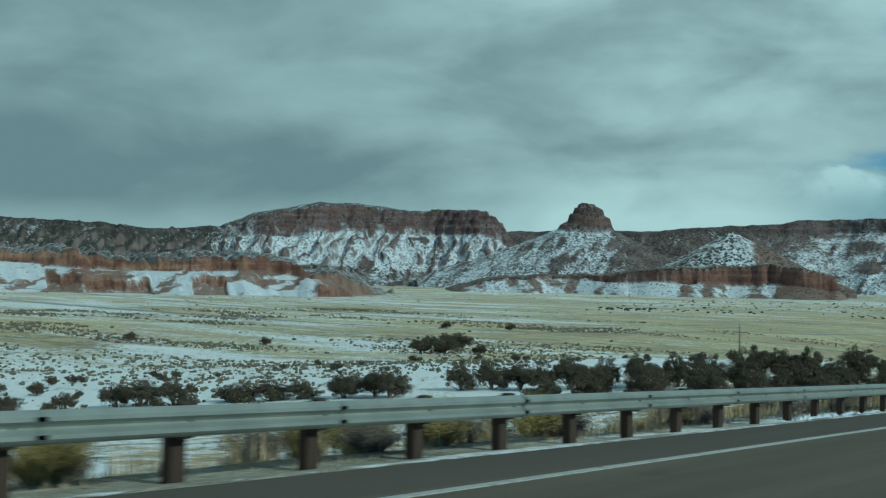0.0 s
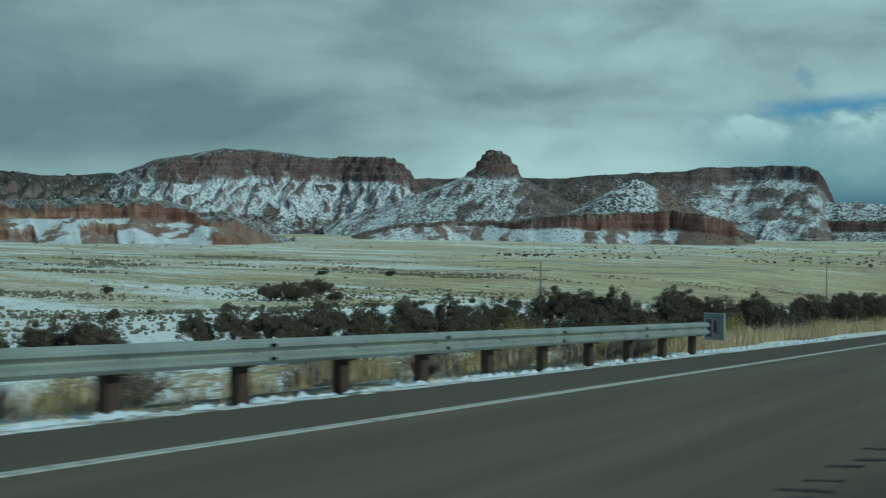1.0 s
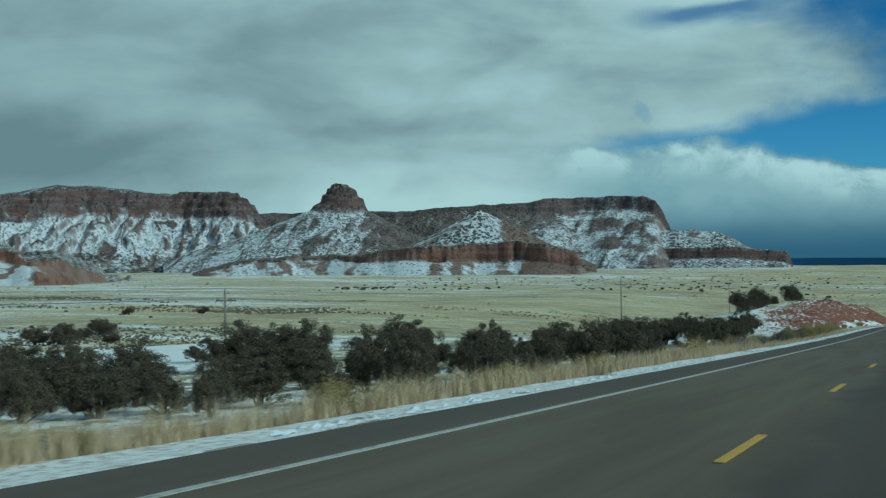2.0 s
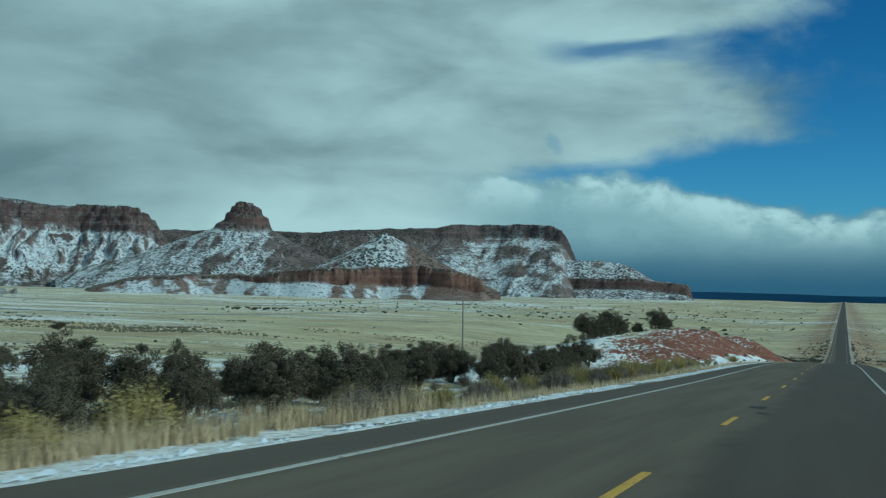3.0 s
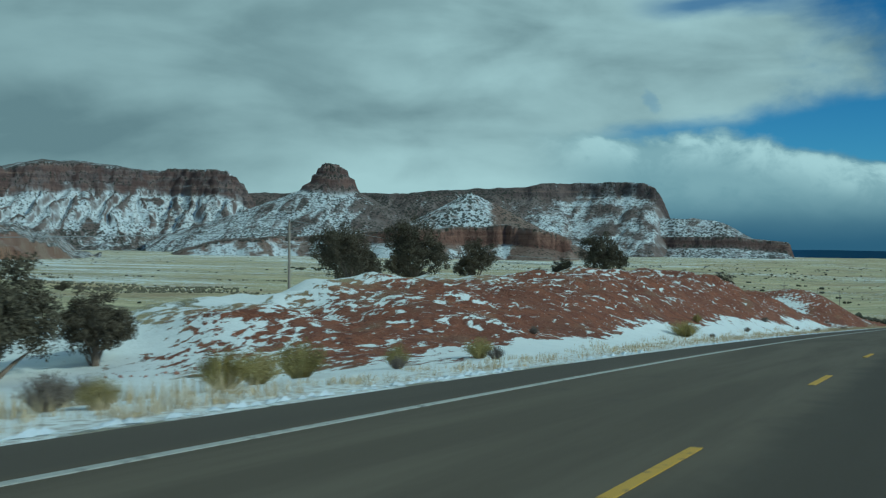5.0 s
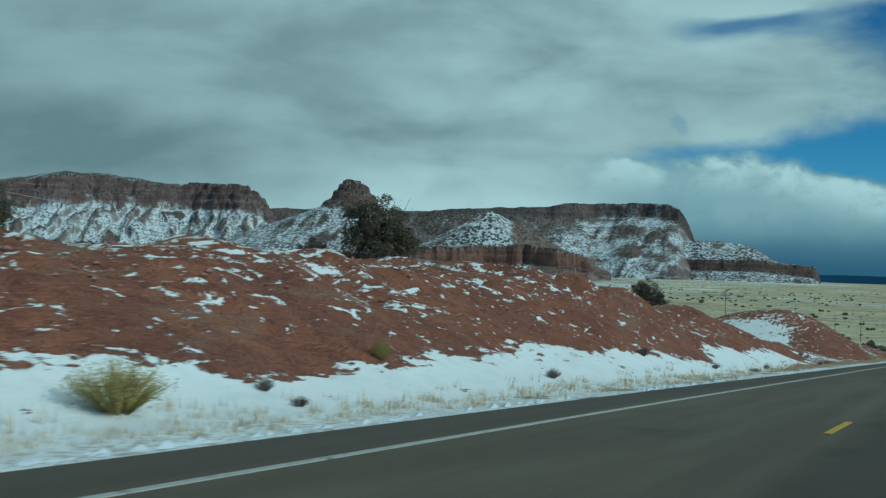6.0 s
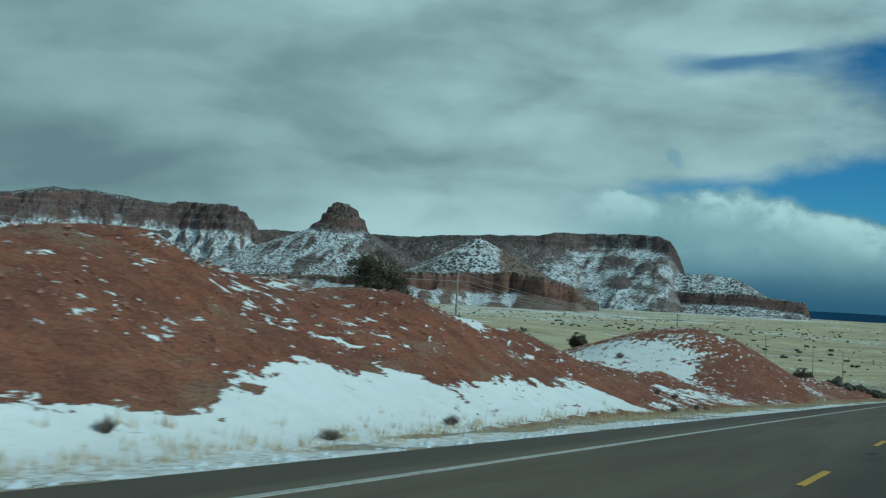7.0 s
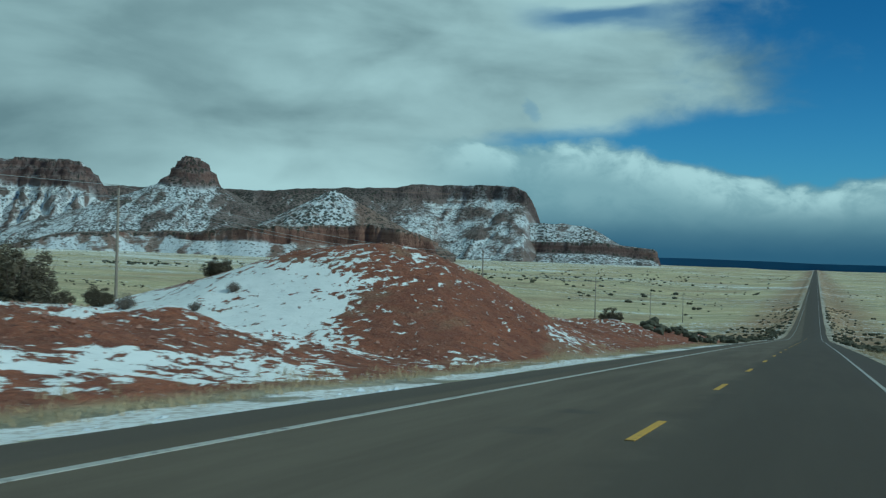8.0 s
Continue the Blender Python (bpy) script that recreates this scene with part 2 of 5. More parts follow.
def knoll_z(x, y):
    """Its surface, trimmed by the road's cut."""
    k = knoll_h(x, y)
    surf = road_z(y) - 0.9 - 16 * smooth(0.55, 0.0, k) + k + 0.5 * fractal(x / 7.0, y / 7.0, 14, 4) * np.minimum(k, 1)
    face = road_z(y) - 0.2 + 0.64 * (-x - 8.0) + 0.35 * fractal(x / 3.0, y / 2.6, 15, 3)
    d = surf - face
    return 0.5 * (surf + face - np.sqrt(d * d + 0.25))


def ground_z(x, y):
    x, y = np.asarray(x, float), np.asarray(y, float)
    x = x - road_x(y)
    rz, nat = road_z(y), natural_z(x, y)
    out = -x
    # verge: a shallow lip, then fill slope or cut bank
    verge = rz - 0.10 - 0.14 * smooth(EDGE, EDGE + 1.2, np.abs(x))
    left_fill = verge + (nat - verge) * smooth(7.4, 15, out)
    b = bank_h(y)
    jag = 0.9 * fractal(x / 3.2, y / 2.6, 11, 4) + 0.8 * fractal(x / 9.0, y / 9.0, 12, 3)
    shape = smooth(8.2, 18.0 + 2.0 * fractal(y / 14.0, 0 * y, 9, 3), out)
    back = 1 - smooth(19, 46, out)
    amount = smooth(0, 0.8, b)
    jag = jag + 0.20 * fractal(x / 1.4, y / 2.0, 22, 1)
    cut = verge + (b + 0.25) * shape + jag * shape * (1 - smooth(22, 40, out)) * 0.8
    cut = cut * back + (nat) * (1 - back)
    left = left_fill * (1 - amount) + cut * amount
    right = verge + (nat - verge) * smooth(7.4, 16, np.abs(x))
    left = np.where(out > 7.4, np.maximum(left, knoll_z(x, y)), left)
    z = np.where(x < 0, left, right)
    z = z + 0.05 * fractal(x / 1.7, y / 2.4, 21, 1) * smooth(6.2, 8, np.abs(x))
    under = np.abs(x) < EDGE - 0.2
    return np.where(under, rz - 0.14, z)


# ---------------------------------------------------------------- materials of the land
def ground_nodes(n):
    p = n.place()
    red, snow, grass = n.attribute("red"), n.attribute("snow"), n.attribute("grass")
    px = n.split(p)[0]
    a = n.noise(p, 0.05, 6, 0.6)
    b = n.noise(p, 1.3, 6, 0.65)
    c = n.noise(p, 9.0, 4, 0.6)
    straw = n.mix(n.ramp(a, 0.35, 0.65), (0.62, 0.54, 0.31), (0.77, 0.68, 0.41))
    straw = n.mix(n.ramp(b, 0.45, 0.75), straw, (0.42, 0.36, 0.23))
    soil = n.mix(n.ramp(b, 0.42, 0.60), (0.375, 0.140, 0.078), (0.245, 0.090, 0.056))
    soil = n.mix(n.ramp(n.noise(n.scaled(p, (0.5, 0.35, 2.2)), 1.0, 6, 0.7, 0.4), 0.48, 0.66, 0, 0.7), soil, (0.32, 0.142, 0.088))
    soil = n.mix(n.ramp(n.noise(p, 0.22, 4, 0.6), 0.42, 0.66, 0, 0.6), soil, (0.200, 0.080, 0.053))
    soil = n.mix(n.ramp(c, 0.54, 0.70), soil, (0.32, 0.17, 0.12))
    soil = n.mix(n.ramp(n.noise(p, 3.5, 5, 0.7), 0.56, 0.70, 0, 0.85), soil, (0.085, 0.040, 0.032))
    soil = n.mix(n.ramp(n.noise(n.scaled(p, (0.30, 0.16, 0.8)), 1.0, 5, 0.6, 0.3), 0.54, 0.68, 0, 0.75), soil, n.mix(n.ramp(c, 0.4, 0.6), (0.27, 0.160, 0.100), (0.36, 0.235, 0.155)))
    soil = n.mix(n.ramp(n.noise(p, 17.0, 3, 0.6), 0.60, 0.72, 0, 0.8), soil, (0.42, 0.29, 0.22))
    base = n.mix(grass, soil, straw)
    base = n.mix(red, base, soil)
    base = n.mix(n.attribute("gravel"), base, n.mix(n.ramp(c, 0.35, 0.7), (0.60, 0.55, 0.46), (0.41, 0.37, 0.30)))
    streak = n.noise(n.scaled(p, (0.010, 0.030, 0.03)), 1.0, 8, 0.66, 0.2)
    patch = n.noise(n.scaled(p, (0.42, 0.26, 0.9)), 1.0, 8, 0.68, 0.3)
    fleck = n.noise(p, 1.1, 6, 0.7)
    mixn = n.math("ADD", n.math("MULTIPLY", patch, 0.50), n.math("ADD", n.math("MULTIPLY", streak, 0.32), n.math("MULTIPLY", fleck, 0.24)))
    shred = n.noise(n.scaled(p, (2.3, 1.15, 3.4)), 1.0, 7, 0.66, 0.4)
    torn = n.math("ADD", n.math("MULTIPLY", patch, 0.3), n.math("MULTIPLY", shred, 0.7))
    torn = n.math("ADD", n.math("MULTIPLY", torn, 1.7), -0.35)
    mixn = n.math("ADD", n.math("MULTIPLY", torn, red), n.math("MULTIPLY", mixn, n.math("SUBTRACT", 1.0, red)))
    level = n.math("ADD", mixn, n.math("MULTIPLY", n.math("SUBTRACT", snow, 0.5), 0.55))
    white = n.ramp(level, 0.495, 0.525)
    scrub = n.math("MULTIPLY", n.attribute("sage"), n.ramp(n.noise(n.scaled(p, (0.05, 0.14, 0.1)), 1.0, 7, 0.7), 0.44, 0.62))
    base = n.mix(n.math("MULTIPLY", scrub, n.math("SUBTRACT", 0.85, red, clamp=True)), base, (0.20, 0.185, 0.13))
    grime = n.ramp(n.math("ADD", n.noise(p, 5.0, 6, 0.72), n.math("MULTIPLY", n.attribute("gravel"), 0.17)), 0.60, 0.76, 0.0, 0.75)
    snowy = n.mix(grime, n.mix(n.ramp(b, 0.40, 0.75), (0.94, 0.94, 0.91), (0.86, 0.865, 0.84)), (0.36, 0.27, 0.20))
    col = n.mix(white, base, snowy)
    # sage and grass clumps too small to tell apart
    dots = n.ramp(n.cells(n.scaled(p, (0.45, 0.45, 0.1)), 1.0), 0.16, 0.30, 1, 0)
    dots = n.math("MULTIPLY", dots, n.ramp(n.noise(p, 0.02, 4), 0.36, 0.58))
    dots = n.math("MULTIPLY", dots, n.math("SUBTRACT", 1.0, red))
    dots = n.math("MULTIPLY", dots, n.ramp(px, -70.0, -30.0, 1.0, 0.0))
    col = n.mix(n.math("MULTIPLY", dots, 0.75), col, (0.10, 0.10, 0.06))
    height = n.math("ADD", n.math("MULTIPLY", b, n.ramp(white, 0, 1, 1.0, 0.12)), n.math("ADD", n.math("MULTIPLY", c, n.ramp(white, 0, 1, 0.35, 0.05)), n.math("MULTIPLY", white, 0.30)))
    return {"Base_Color": col, "Roughness": n.ramp(white, 0, 1, 0.95, 0.6), "Normal": n.bump(height, 1.0, 0.45)}


ground_mat = material("ground", ground_nodes)


def asphalt_nodes(n):
    p = n.place()
    px, py, pz = n.split(p)
    grit = n.noise(p, 60, 3, 0.7)
    wear = n.noise(n.scaled(p, (1.2, 0.06, 1)), 1.0, 5, 0.6)
    blot = n.noise(p, 0.5, 5, 0.6)
    ax = n.math("ABSOLUTE", px)
    shoulder = n.ramp(ax, LANE + 0.05, LANE + 0.35)
    tone = n.mix(n.ramp(wear, 0.35, 0.68), (0.116, 0.092, 0.064), (0.158, 0.128, 0.090))
    # right lane darker: worn tar, with corner vignetting added into the colour
    tone = n.mix(n.math("MULTIPLY", n.ramp(n.math("ADD", px, n.math("MULTIPLY", n.math("SUBTRACT", blot, 0.5), 1.2)), 0.1, 0.9), 0.70), tone, (0.062, 0.050, 0.037))
    tone = n.mix(n.math("MULTIPLY", shoulder, 0.65), tone, (0.088, 0.072, 0.058))
    tone = n.mix(n.ramp(blot, 0.62, 0.80, 0, 0.5), tone, (0.04, 0.04, 0.04))
    tone = n.mix(n.ramp(grit, 0.5, 0.75, 0, 0.35), tone, (0.19, 0.18, 0.165))
    return {"Base_Color": tone, "Roughness": 0.88, "Normal": n.bump(grit, 0.35, 0.01)}


asphalt_mat = material("asphalt", asphalt_nodes)


def paint_nodes(colour, wear_level):
    def build(n):
        p = n.place()
        w = n.ramp(n.noise(p, 7, 6, 0.7), wear_level, wear_level + 0.16)
        return {"Base_Color": n.mix(w, colour, (0.11, 0.105, 0.10)), "Roughness": 0.7}
    return build


white_paint = material("white road paint", paint_nodes((0.47, 0.46, 0.42), 0.53))
yellow_paint = material("yellow road paint", paint_nodes((0.60, 0.36, 0.06), 0.54))


def mesa_nodes(n):
    p = n.place()
    px, py, pz = n.split(p)
    nz = n.split(n.add("ShaderNodeNewGeometry").outputs["Normal"])[2]
    cliff, snow = n.attribute("cliff"), n.attribute("snow")
    wob = n.noise(p, 0.012, 4, 0.5)
    strata = n.noise(n.scaled(p, (0.0030, 0.0030, 0.085)), 1.0, 5, 0.65, 0.25)
    blotch = n.noise(p, 0.020, 5, 0.6)
    warm = n.attribute("warm")
    # towards warm 0 the rock is cooled, distance haze put into its colour
    rock = n.mix(n.ramp(n.math("ADD", n.math("MULTIPLY", strata, 0.55), n.math("MULTIPLY", blotch, 0.45)), 0.38, 0.62), n.mix(warm, (0.078, 0.058, 0.058), (0.165, 0.078, 0.056)), n.mix(warm, (0.140, 0.104, 0.098), (0.30, 0.155, 0.108)))
    rock = n.mix(n.math("MULTIPLY", n.ramp(strata, 0.56, 0.68), 0.6), rock, n.mix(n.ramp(warm, 0.85, 1.0), (0.26, 0.165, 0.125), (0.44, 0.27, 0.15)))
    rock = n.mix(n.math("MULTIPLY", n.ramp(warm, 0.85, 1.0), n.ramp(blotch, 0.40, 0.60, 0.0, 0.6)), rock, (0.35, 0.215, 0.135))
    seams = n.noise(n.scaled(p, (0.022, 0.022, 0.07)), 1.0, 6, 0.7, 0.3)
    rock = n.mix(n.ramp(seams, 0.52, 0.70, 0, 0.7), rock, (0.066, 0.040, 0.036))
    fissure = n.noise(n.scaled(p, (0.12, 0.12, 0.018)), 1.0, 5, 0.7)
    rock = n.mix(n.ramp(fissure, 0.53, 0.66, 0, 0.6), rock, (0.055, 0.034, 0.030))
    soil = n.mix(n.ramp(wob, 0.4, 0.65), (0.165, 0.122, 0.108), (0.25, 0.200, 0.180))
    soil = n.mix(n.math("MULTIPLY", n.ramp(warm, 0.5, 0.9), 0.7), soil, n.mix(n.ramp(blotch, 0.4, 0.6), (0.30, 0.175, 0.125), (0.36, 0.255, 0.185)))
    col = n.mix(cliff, soil, rock)
    fall = n.noise(n.scaled(p, (0.034, 0.034, 0.010)), 1.0, 7, 0.68, 0.3)
    grain = n.noise(p, 0.085, 7, 0.75)
    lie = n.math("ADD", n.math("MULTIPLY", fall, 0.45), n.math("MULTIPLY", grain, 0.55))
    lie = n.math("ADD", lie, n.math("MULTIPLY", n.math("SUBTRACT", snow, 0.5), 0.55))
    lie = n.math("ADD", lie, n.math("MULTIPLY", n.math("SUBTRACT", strata, 0.5), 0.22))
    white = n.ramp(lie, 0.42, 0.60)
    white = n.math("MULTIPLY", white, n.ramp(nz, 0.45, 0.72))
    white = n.math("MULTIPLY", white, n.math("SUBTRACT", 1.0, n.math("MULTIPLY", cliff, 0.93)))
    col = n.mix(white, col, (0.80, 0.82, 0.83))
    near_tree = n.math("SUBTRACT", n.math("ADD", n.cells(n.scaled(p, (1, 1, 0.35)), 0.10), n.math("MULTIPLY", n.math("SUBTRACT", grain, 0.5), 0.9)), n.math("MULTIPLY", n.attribute("wood"), 0.20))
    trees = n.ramp(near_tree, 0.20, 0.36, 1, 0)
    trees = n.math("MULTIPLY", trees, n.ramp(n.noise(p, 0.011, 5, 0.6), 0.28, 0.50))
    trees = n.math("MULTIPLY", trees, n.ramp(nz, 0.5, 0.7))
    col = n.mix(n.math("MULTIPLY", trees, 0.9), col, (0.05, 0.052, 0.040))
    return {"Base_Color": col, "Roughness": 0.95, "Normal": n.bump(n.math("ADD", grain, n.math("ADD", fall, n.math("MULTIPLY", trees, 0.4))), 0.7, 10.0)}


mesa_mat = material("sandstone with snow", mesa_nodes)

# ---------------------------------------------------------------- ground sheet
def stretch(edge, far, first, count):
    """Steps that widen from edge to far."""
    u = np.linspace(0, 1, count + 1)[1:]
    span = far - edge
    k = 1.0
    for _ in range(60):
        k = math.log(1 + abs(span) / first * (math.exp(k / count) - 1) * 1.0)
    return edge + span * (np.exp(k * u) - 1) / (math.exp(k) - 1)


def build_ground():
    xs = np.concatenate([stretch(-34, -4900, 1.2, 90)[::-1], np.arange(-34, -5.6, 0.4), np.arange(-5.2, 5.3, 2.6), np.arange(5.6, 17, 0.6), stretch(17, 3000, 1.2, 40)])
    ys = np.concatenate([stretch(-20, -900, 2.0, 24)[::-1], np.arange(-20, 430, 0.75), stretch(430, 5000, 1.5, 110)])
    X, Y = np.meshgrid(xs, ys)
    Z = ground_z(X, Y)
    out = road_x(Y) - X
    b = bank_h(Y)
    wob = fractal(X / 6, Y / 6, 31, 3)
    tiny = fractal(X / 2.2, Y / 2.2, 32, 3)
    red = smooth(7.8, 9.0, out + 0.8 * wob) * (1 - smooth(19, 24, out + 3 * wob)) * smooth(0.05, 0.35, b)
    knoll = smooth(0.25, 1.1, knoll_h(-out, Y) + 0.3 * wob) * smooth(7.8, 9.0, out)
    red = np.maximum(red, knoll)
    # melting snow: drifts along the foot of the bank and on the fill, streaks on the plain
    wide = np.interp(Y, [205, 220, 233, 250, 258, 262, 268, 276, 281, 287, 290, 294, 304, 306, 308, 308.7, 309.4, 310.3, 310.8, 311.6, 314, 320, 330, 340, 352],
                     [12.4, 11.4, 10.7, 10.9, 11.7, 12.7, 11.9, 11.4, 10.7, 10.9, 11.8, 10.8, 10.6, 11.4, 11.5, 10.8, 8.2, 8.2, 10.6, 10.6, 11.2, 12.6, 12.7, 12.8, 11.4]) - 0.30 - 0.40 * smooth(250, 262, Y) + 0.75 * smooth(282, 288, Y) * (1 - smooth(303, 305, Y)) + 0.55 * smooth(294, 299, Y) * (1 - smooth(308, 309, Y)) + 0.45 * wob + 0.70 * tiny
    inner = 7.4 + 1.2 * smooth(280, 304, Y) + 0.5 * tiny * smooth(276, 300, Y)
    torn = smooth(310, 316, Y) * np.clip(0.30 - 1.2 * wob - 0.9 * tiny, 0, 0.9) + 0.50 * smooth(329, 336, Y)
    foot = (1 - torn) * smooth(inner, inner + 0.7, out) * (1 - smooth(wide - 0.35, wide + 0.7, out)) * smooth(200, 222, Y) * (1 - smooth(366, 392, Y))
    sage = np.clip(0.5 + 1.9 * fractal(X / 420, Y / 90, 43, 4) + 0.35 * smooth(500, 150, out), 0, 1)
    snow = 0.432 + 0.19 * fractal(X / 230, Y / 85, 41, 5, 0.62) + 0.035 * smooth(400, 120, out + 0.3 * Y)
    snow = snow - 0.10 * smooth(405, 440, Y) * (1 - smooth(300, 700, out))
    snow = snow + 0.13 * smooth(60, 110, out) * (1 - smooth(230, 330, out)) * (1 - smooth(190, 260, Y)) + 0.10 * fractal(X / 45, Y / 16, 45, 3) * (1 - smooth(600, 900, out))
    fill = np.interp(Y, [56, 72, 180, 212], [0.40, 0.48, 0.52, 0.66]) + 0.14 * wob
    w = smooth(6.0, 6.6, out) * (1 - smooth(26, 62, out + 8 * wob)) * (1 - smooth(212, 240, Y))
    snow = snow * (1 - w) + fill * w
    nose = np.interp(Y, [205, 216, 226, 240], [0.9, 0.8, 0.5, 0])
    crest = smooth(15.0, 18.5, out) * np.interp(Y, [215, 300, 325, 338], [1.0, 1.4, 1.7, 0.8])
    flank = smooth(15.6, 18.0, out + 1.2 * tiny - 0.5 * (Y - 349)) * (1 - smooth(352.0, 356.0, Y + 1.3 * tiny - 0.10 * (out - 20))) * smooth(333, 341, Y + 2 * wob) * (1 - smooth(36, 46, out))
    lip = np.exp(-((out - 16.6 - 0.5 * wob) / 0.6) ** 2) * smooth(298, 304, Y) * (1 - smooth(330, 338, Y))
    slope = 0.24 - 0.05 * smooth(286, 300, Y) * (1 - smooth(12.5, 14.5, out)) + 0.04 * smooth(12, 14, out) + (0.68 - 0.30 * smooth(309, 313, Y)) * foot + 0.26 * nose * (0.6 + wob) + 0.12 * crest + 0.13 * wob + 0.38 * flank + 0.46 * lip
    w = np.maximum(smooth(0.2, 0.7, b), knoll) * smooth(6.6, 7.6, out) * (1 - smooth(24, 56, out + 8 * wob))
    snow = snow * (1 - w) + slope * w
    strip = smooth(5.9, 6.2, out) * (1 - smooth(6.75, 7.6, out + 0.9 * tiny - 0.6 * smooth(215, 240, Y) + 0.5 * wob - 0.5 * smooth(60, 70, Y) * (1 - smooth(95, 130, Y)))) * smooth(18, 34, Y) * (0.55 + 0.45 * smooth(58, 68, Y)) * (1 - 0.25 * smooth(185, 230, Y)) * (1 - smooth(400, 440, Y))
    snow = snow * (1 - strip) + (0.78 + 0.8 * tiny) * strip
    snow = np.where(X > road_x(Y), 0.36, snow)
    snow = np.where(np.abs(out) < 5.9, 0.0, snow)
    gravel = smooth(5.6, 6.0, np.abs(out)) * (1 - smooth(7.4, 8.8, np.abs(out) + 0.5 * tiny)) * 0.85
    grass = np.clip(0.9 + 0.5 * fractal(X / 40, Y / 40, 51, 3), 0, 1)
    grass = grass * (1 - 0.55 * smooth(405, 440, Y) * (1 - smooth(18, 45, np.abs(out))))
    ground = grid_object("ground", X, Y, Z, ground_mat, {"red": red, "snow": snow, "grass": grass, "sage": sage, "gravel": gravel})
    tagged(ground, "rolling desert grassland with red soil and melting snow", "ground", kind="structure")


build_ground()


def ribbon(name, x0, x1, ys, lift, mat, crown=0.02, thick=0.12):
    """A strip along the road between two offsets, with side faces."""
    n = len(ys)
    z = road_z(ys)
    verts, faces = [], []
    for y, h in zip(ys, z):
        for x, d in ((x0, -thick), (x0, 0), (x1, 0), (x1, -thick)):
            verts.append((x + float(road_x(y)), y, float(h) + lift + d - crown * abs(x) * 0.5))
    for i in range(n - 1):
        a, c = 4 * i, 4 * i + 4
        for k in range(3):
            faces.append((a + k, a + k + 1, c + k + 1, c + k))
    return mesh_object(name, verts, faces, mat)


def build_road():
    ys = np.concatenate([np.arange(-120, -20, 4.0), np.arange(-20, 420, 0.5), np.arange(420, 700, 4.0), np.arange(700, 4900, 60.0)])
    z = road_z(ys)
    xs = [-EDGE, -EDGE + 0.25, -LANE, 0, LANE, EDGE - 0.25, EDGE]
    verts, faces = [], []
    for y, h in zip(ys, z):
        e = 0.22 * float(fractal(y / 2.5, 3.0, 61, 3))
        for k, x in enumerate(xs):
            edge = k in (0, len(xs) - 1)
            verts.append((x + float(road_x(y)) + (e if edge else 0), y, float(h) - 0.01 * abs(x) - (0.14 if edge else 0)))
    m = len(xs)
    for i in range(len(ys) - 1):
        for k in range(m - 1):
            a = i * m + k
            faces.append((a, a + 1, a + m + 1, a + m))
    road = mesh_object("road", verts, faces, asphalt_mat, shade=False)
    tagged(road, "worn grey two-lane asphalt road with dark shoulders", "road", kind="structure")
    for side, name in ((-1, "edge_line_left"), (1, "edge_line_right")):
        line = ribbon(name, side * LANE - 0.06, side * LANE + 0.06, ys, 0.012, white_paint)
        tagged(line, "worn white painted edge line", "road marking", kind="structure")
    y = DASH_START - DASH_STEP * 9
    while y < 640:
        seg = np.linspace(y - 1.52, y + 1.52, 4)
        dash = ribbon("centre_dash", -0.06, 0.06, seg, 0.012, yellow_paint)
        tagged(dash, "yellow painted centre line dash", "road marking", "centre line dashes", "structure")
        y += DASH_STEP


def build_patches():
    """Dark tar repairs on the worn surface."""
    rng = random.Random(5)
    for y, x, w, l in ((144.2, 0.15, 0.50, 1.5), (141.6, 0.5, 0.4, 0.9), (166.0, 0.1, 0.3, 0.9), (178.6, 0.25, 0.35, 0.8), (180.0, 0.45, 0.25, 0.6), (293.0, 0.2, 0.3, 0.9)):
        n = 22
        rim = []
        for k in range(n):
            t = 2 * math.pi * k / n
            r = 0.55 + 0.75 * rng.random()
            px, py = x + float(road_x(y)) + math.cos(t) * w * 0.5 * r, y + math.sin(t) * l * 0.5 * r
            rim.append((px, py, float(road_z(py)) - 0.01 * abs(px) + 0.005))
        verts = rim + [(x + float(road_x(y)), y, float(road_z(y)) - 0.01 * abs(x) + 0.009)]
        faces = [(k, (k + 1) % n, n) for k in range(n)]
        tagged(mesh_object("road_patch", verts, faces, tar_mat), "dark tar repair patch on the asphalt", "road patch", "tar patches", "structure")


def build_joint():
    """Slanting dark tar dabs in a row beside the centre line."""
    rng = random.Random(6)
    verts, faces = [], []
    y = 36.0
    while y < 60:
        c, l, w = 0.34 + rng.uniform(-0.05, 0.05), rng.uniform(0.14, 0.30), rng.uniform(0.03, 0.07)
        k = len(verts)
        for dx, dy in ((-l, -0.12 - w), (-0.3 * l, -0.04 - w), (l, 0.10 - w), (l, 0.10 + w), (0.2 * l, 0.02 + w), (-l, -0.12 + w)):
            verts.append((c + 0.6 * dx, y + dy, float(road_z(y + dy)) + 0.003))
        faces.append(tuple(range(k, k + 6)))
        y += rng.uniform(0.35, 0.8)
    tagged(mesh_object("road_joint", verts, faces, tar_mat), "row of dark tar dabs beside the centre line", "road seam", kind="structure")


tar_mat = material("tar repair", lambda n: {"Base_Color": n.mix(n.ramp(n.noise(n.place(), 14, 5, 0.7), 0.4, 0.65), (0.022, 0.021, 0.022), (0.07, 0.065, 0.058)), "Roughness": 0.75})
DASH_START, DASH_STEP = 150.1, 12.30
build_road()
build_patches()
build_joint()

# ---------------------------------------------------------------- mesas
HUB = (2.0, 150.0, -4.7)          # azimuths and elevations below are seen from here


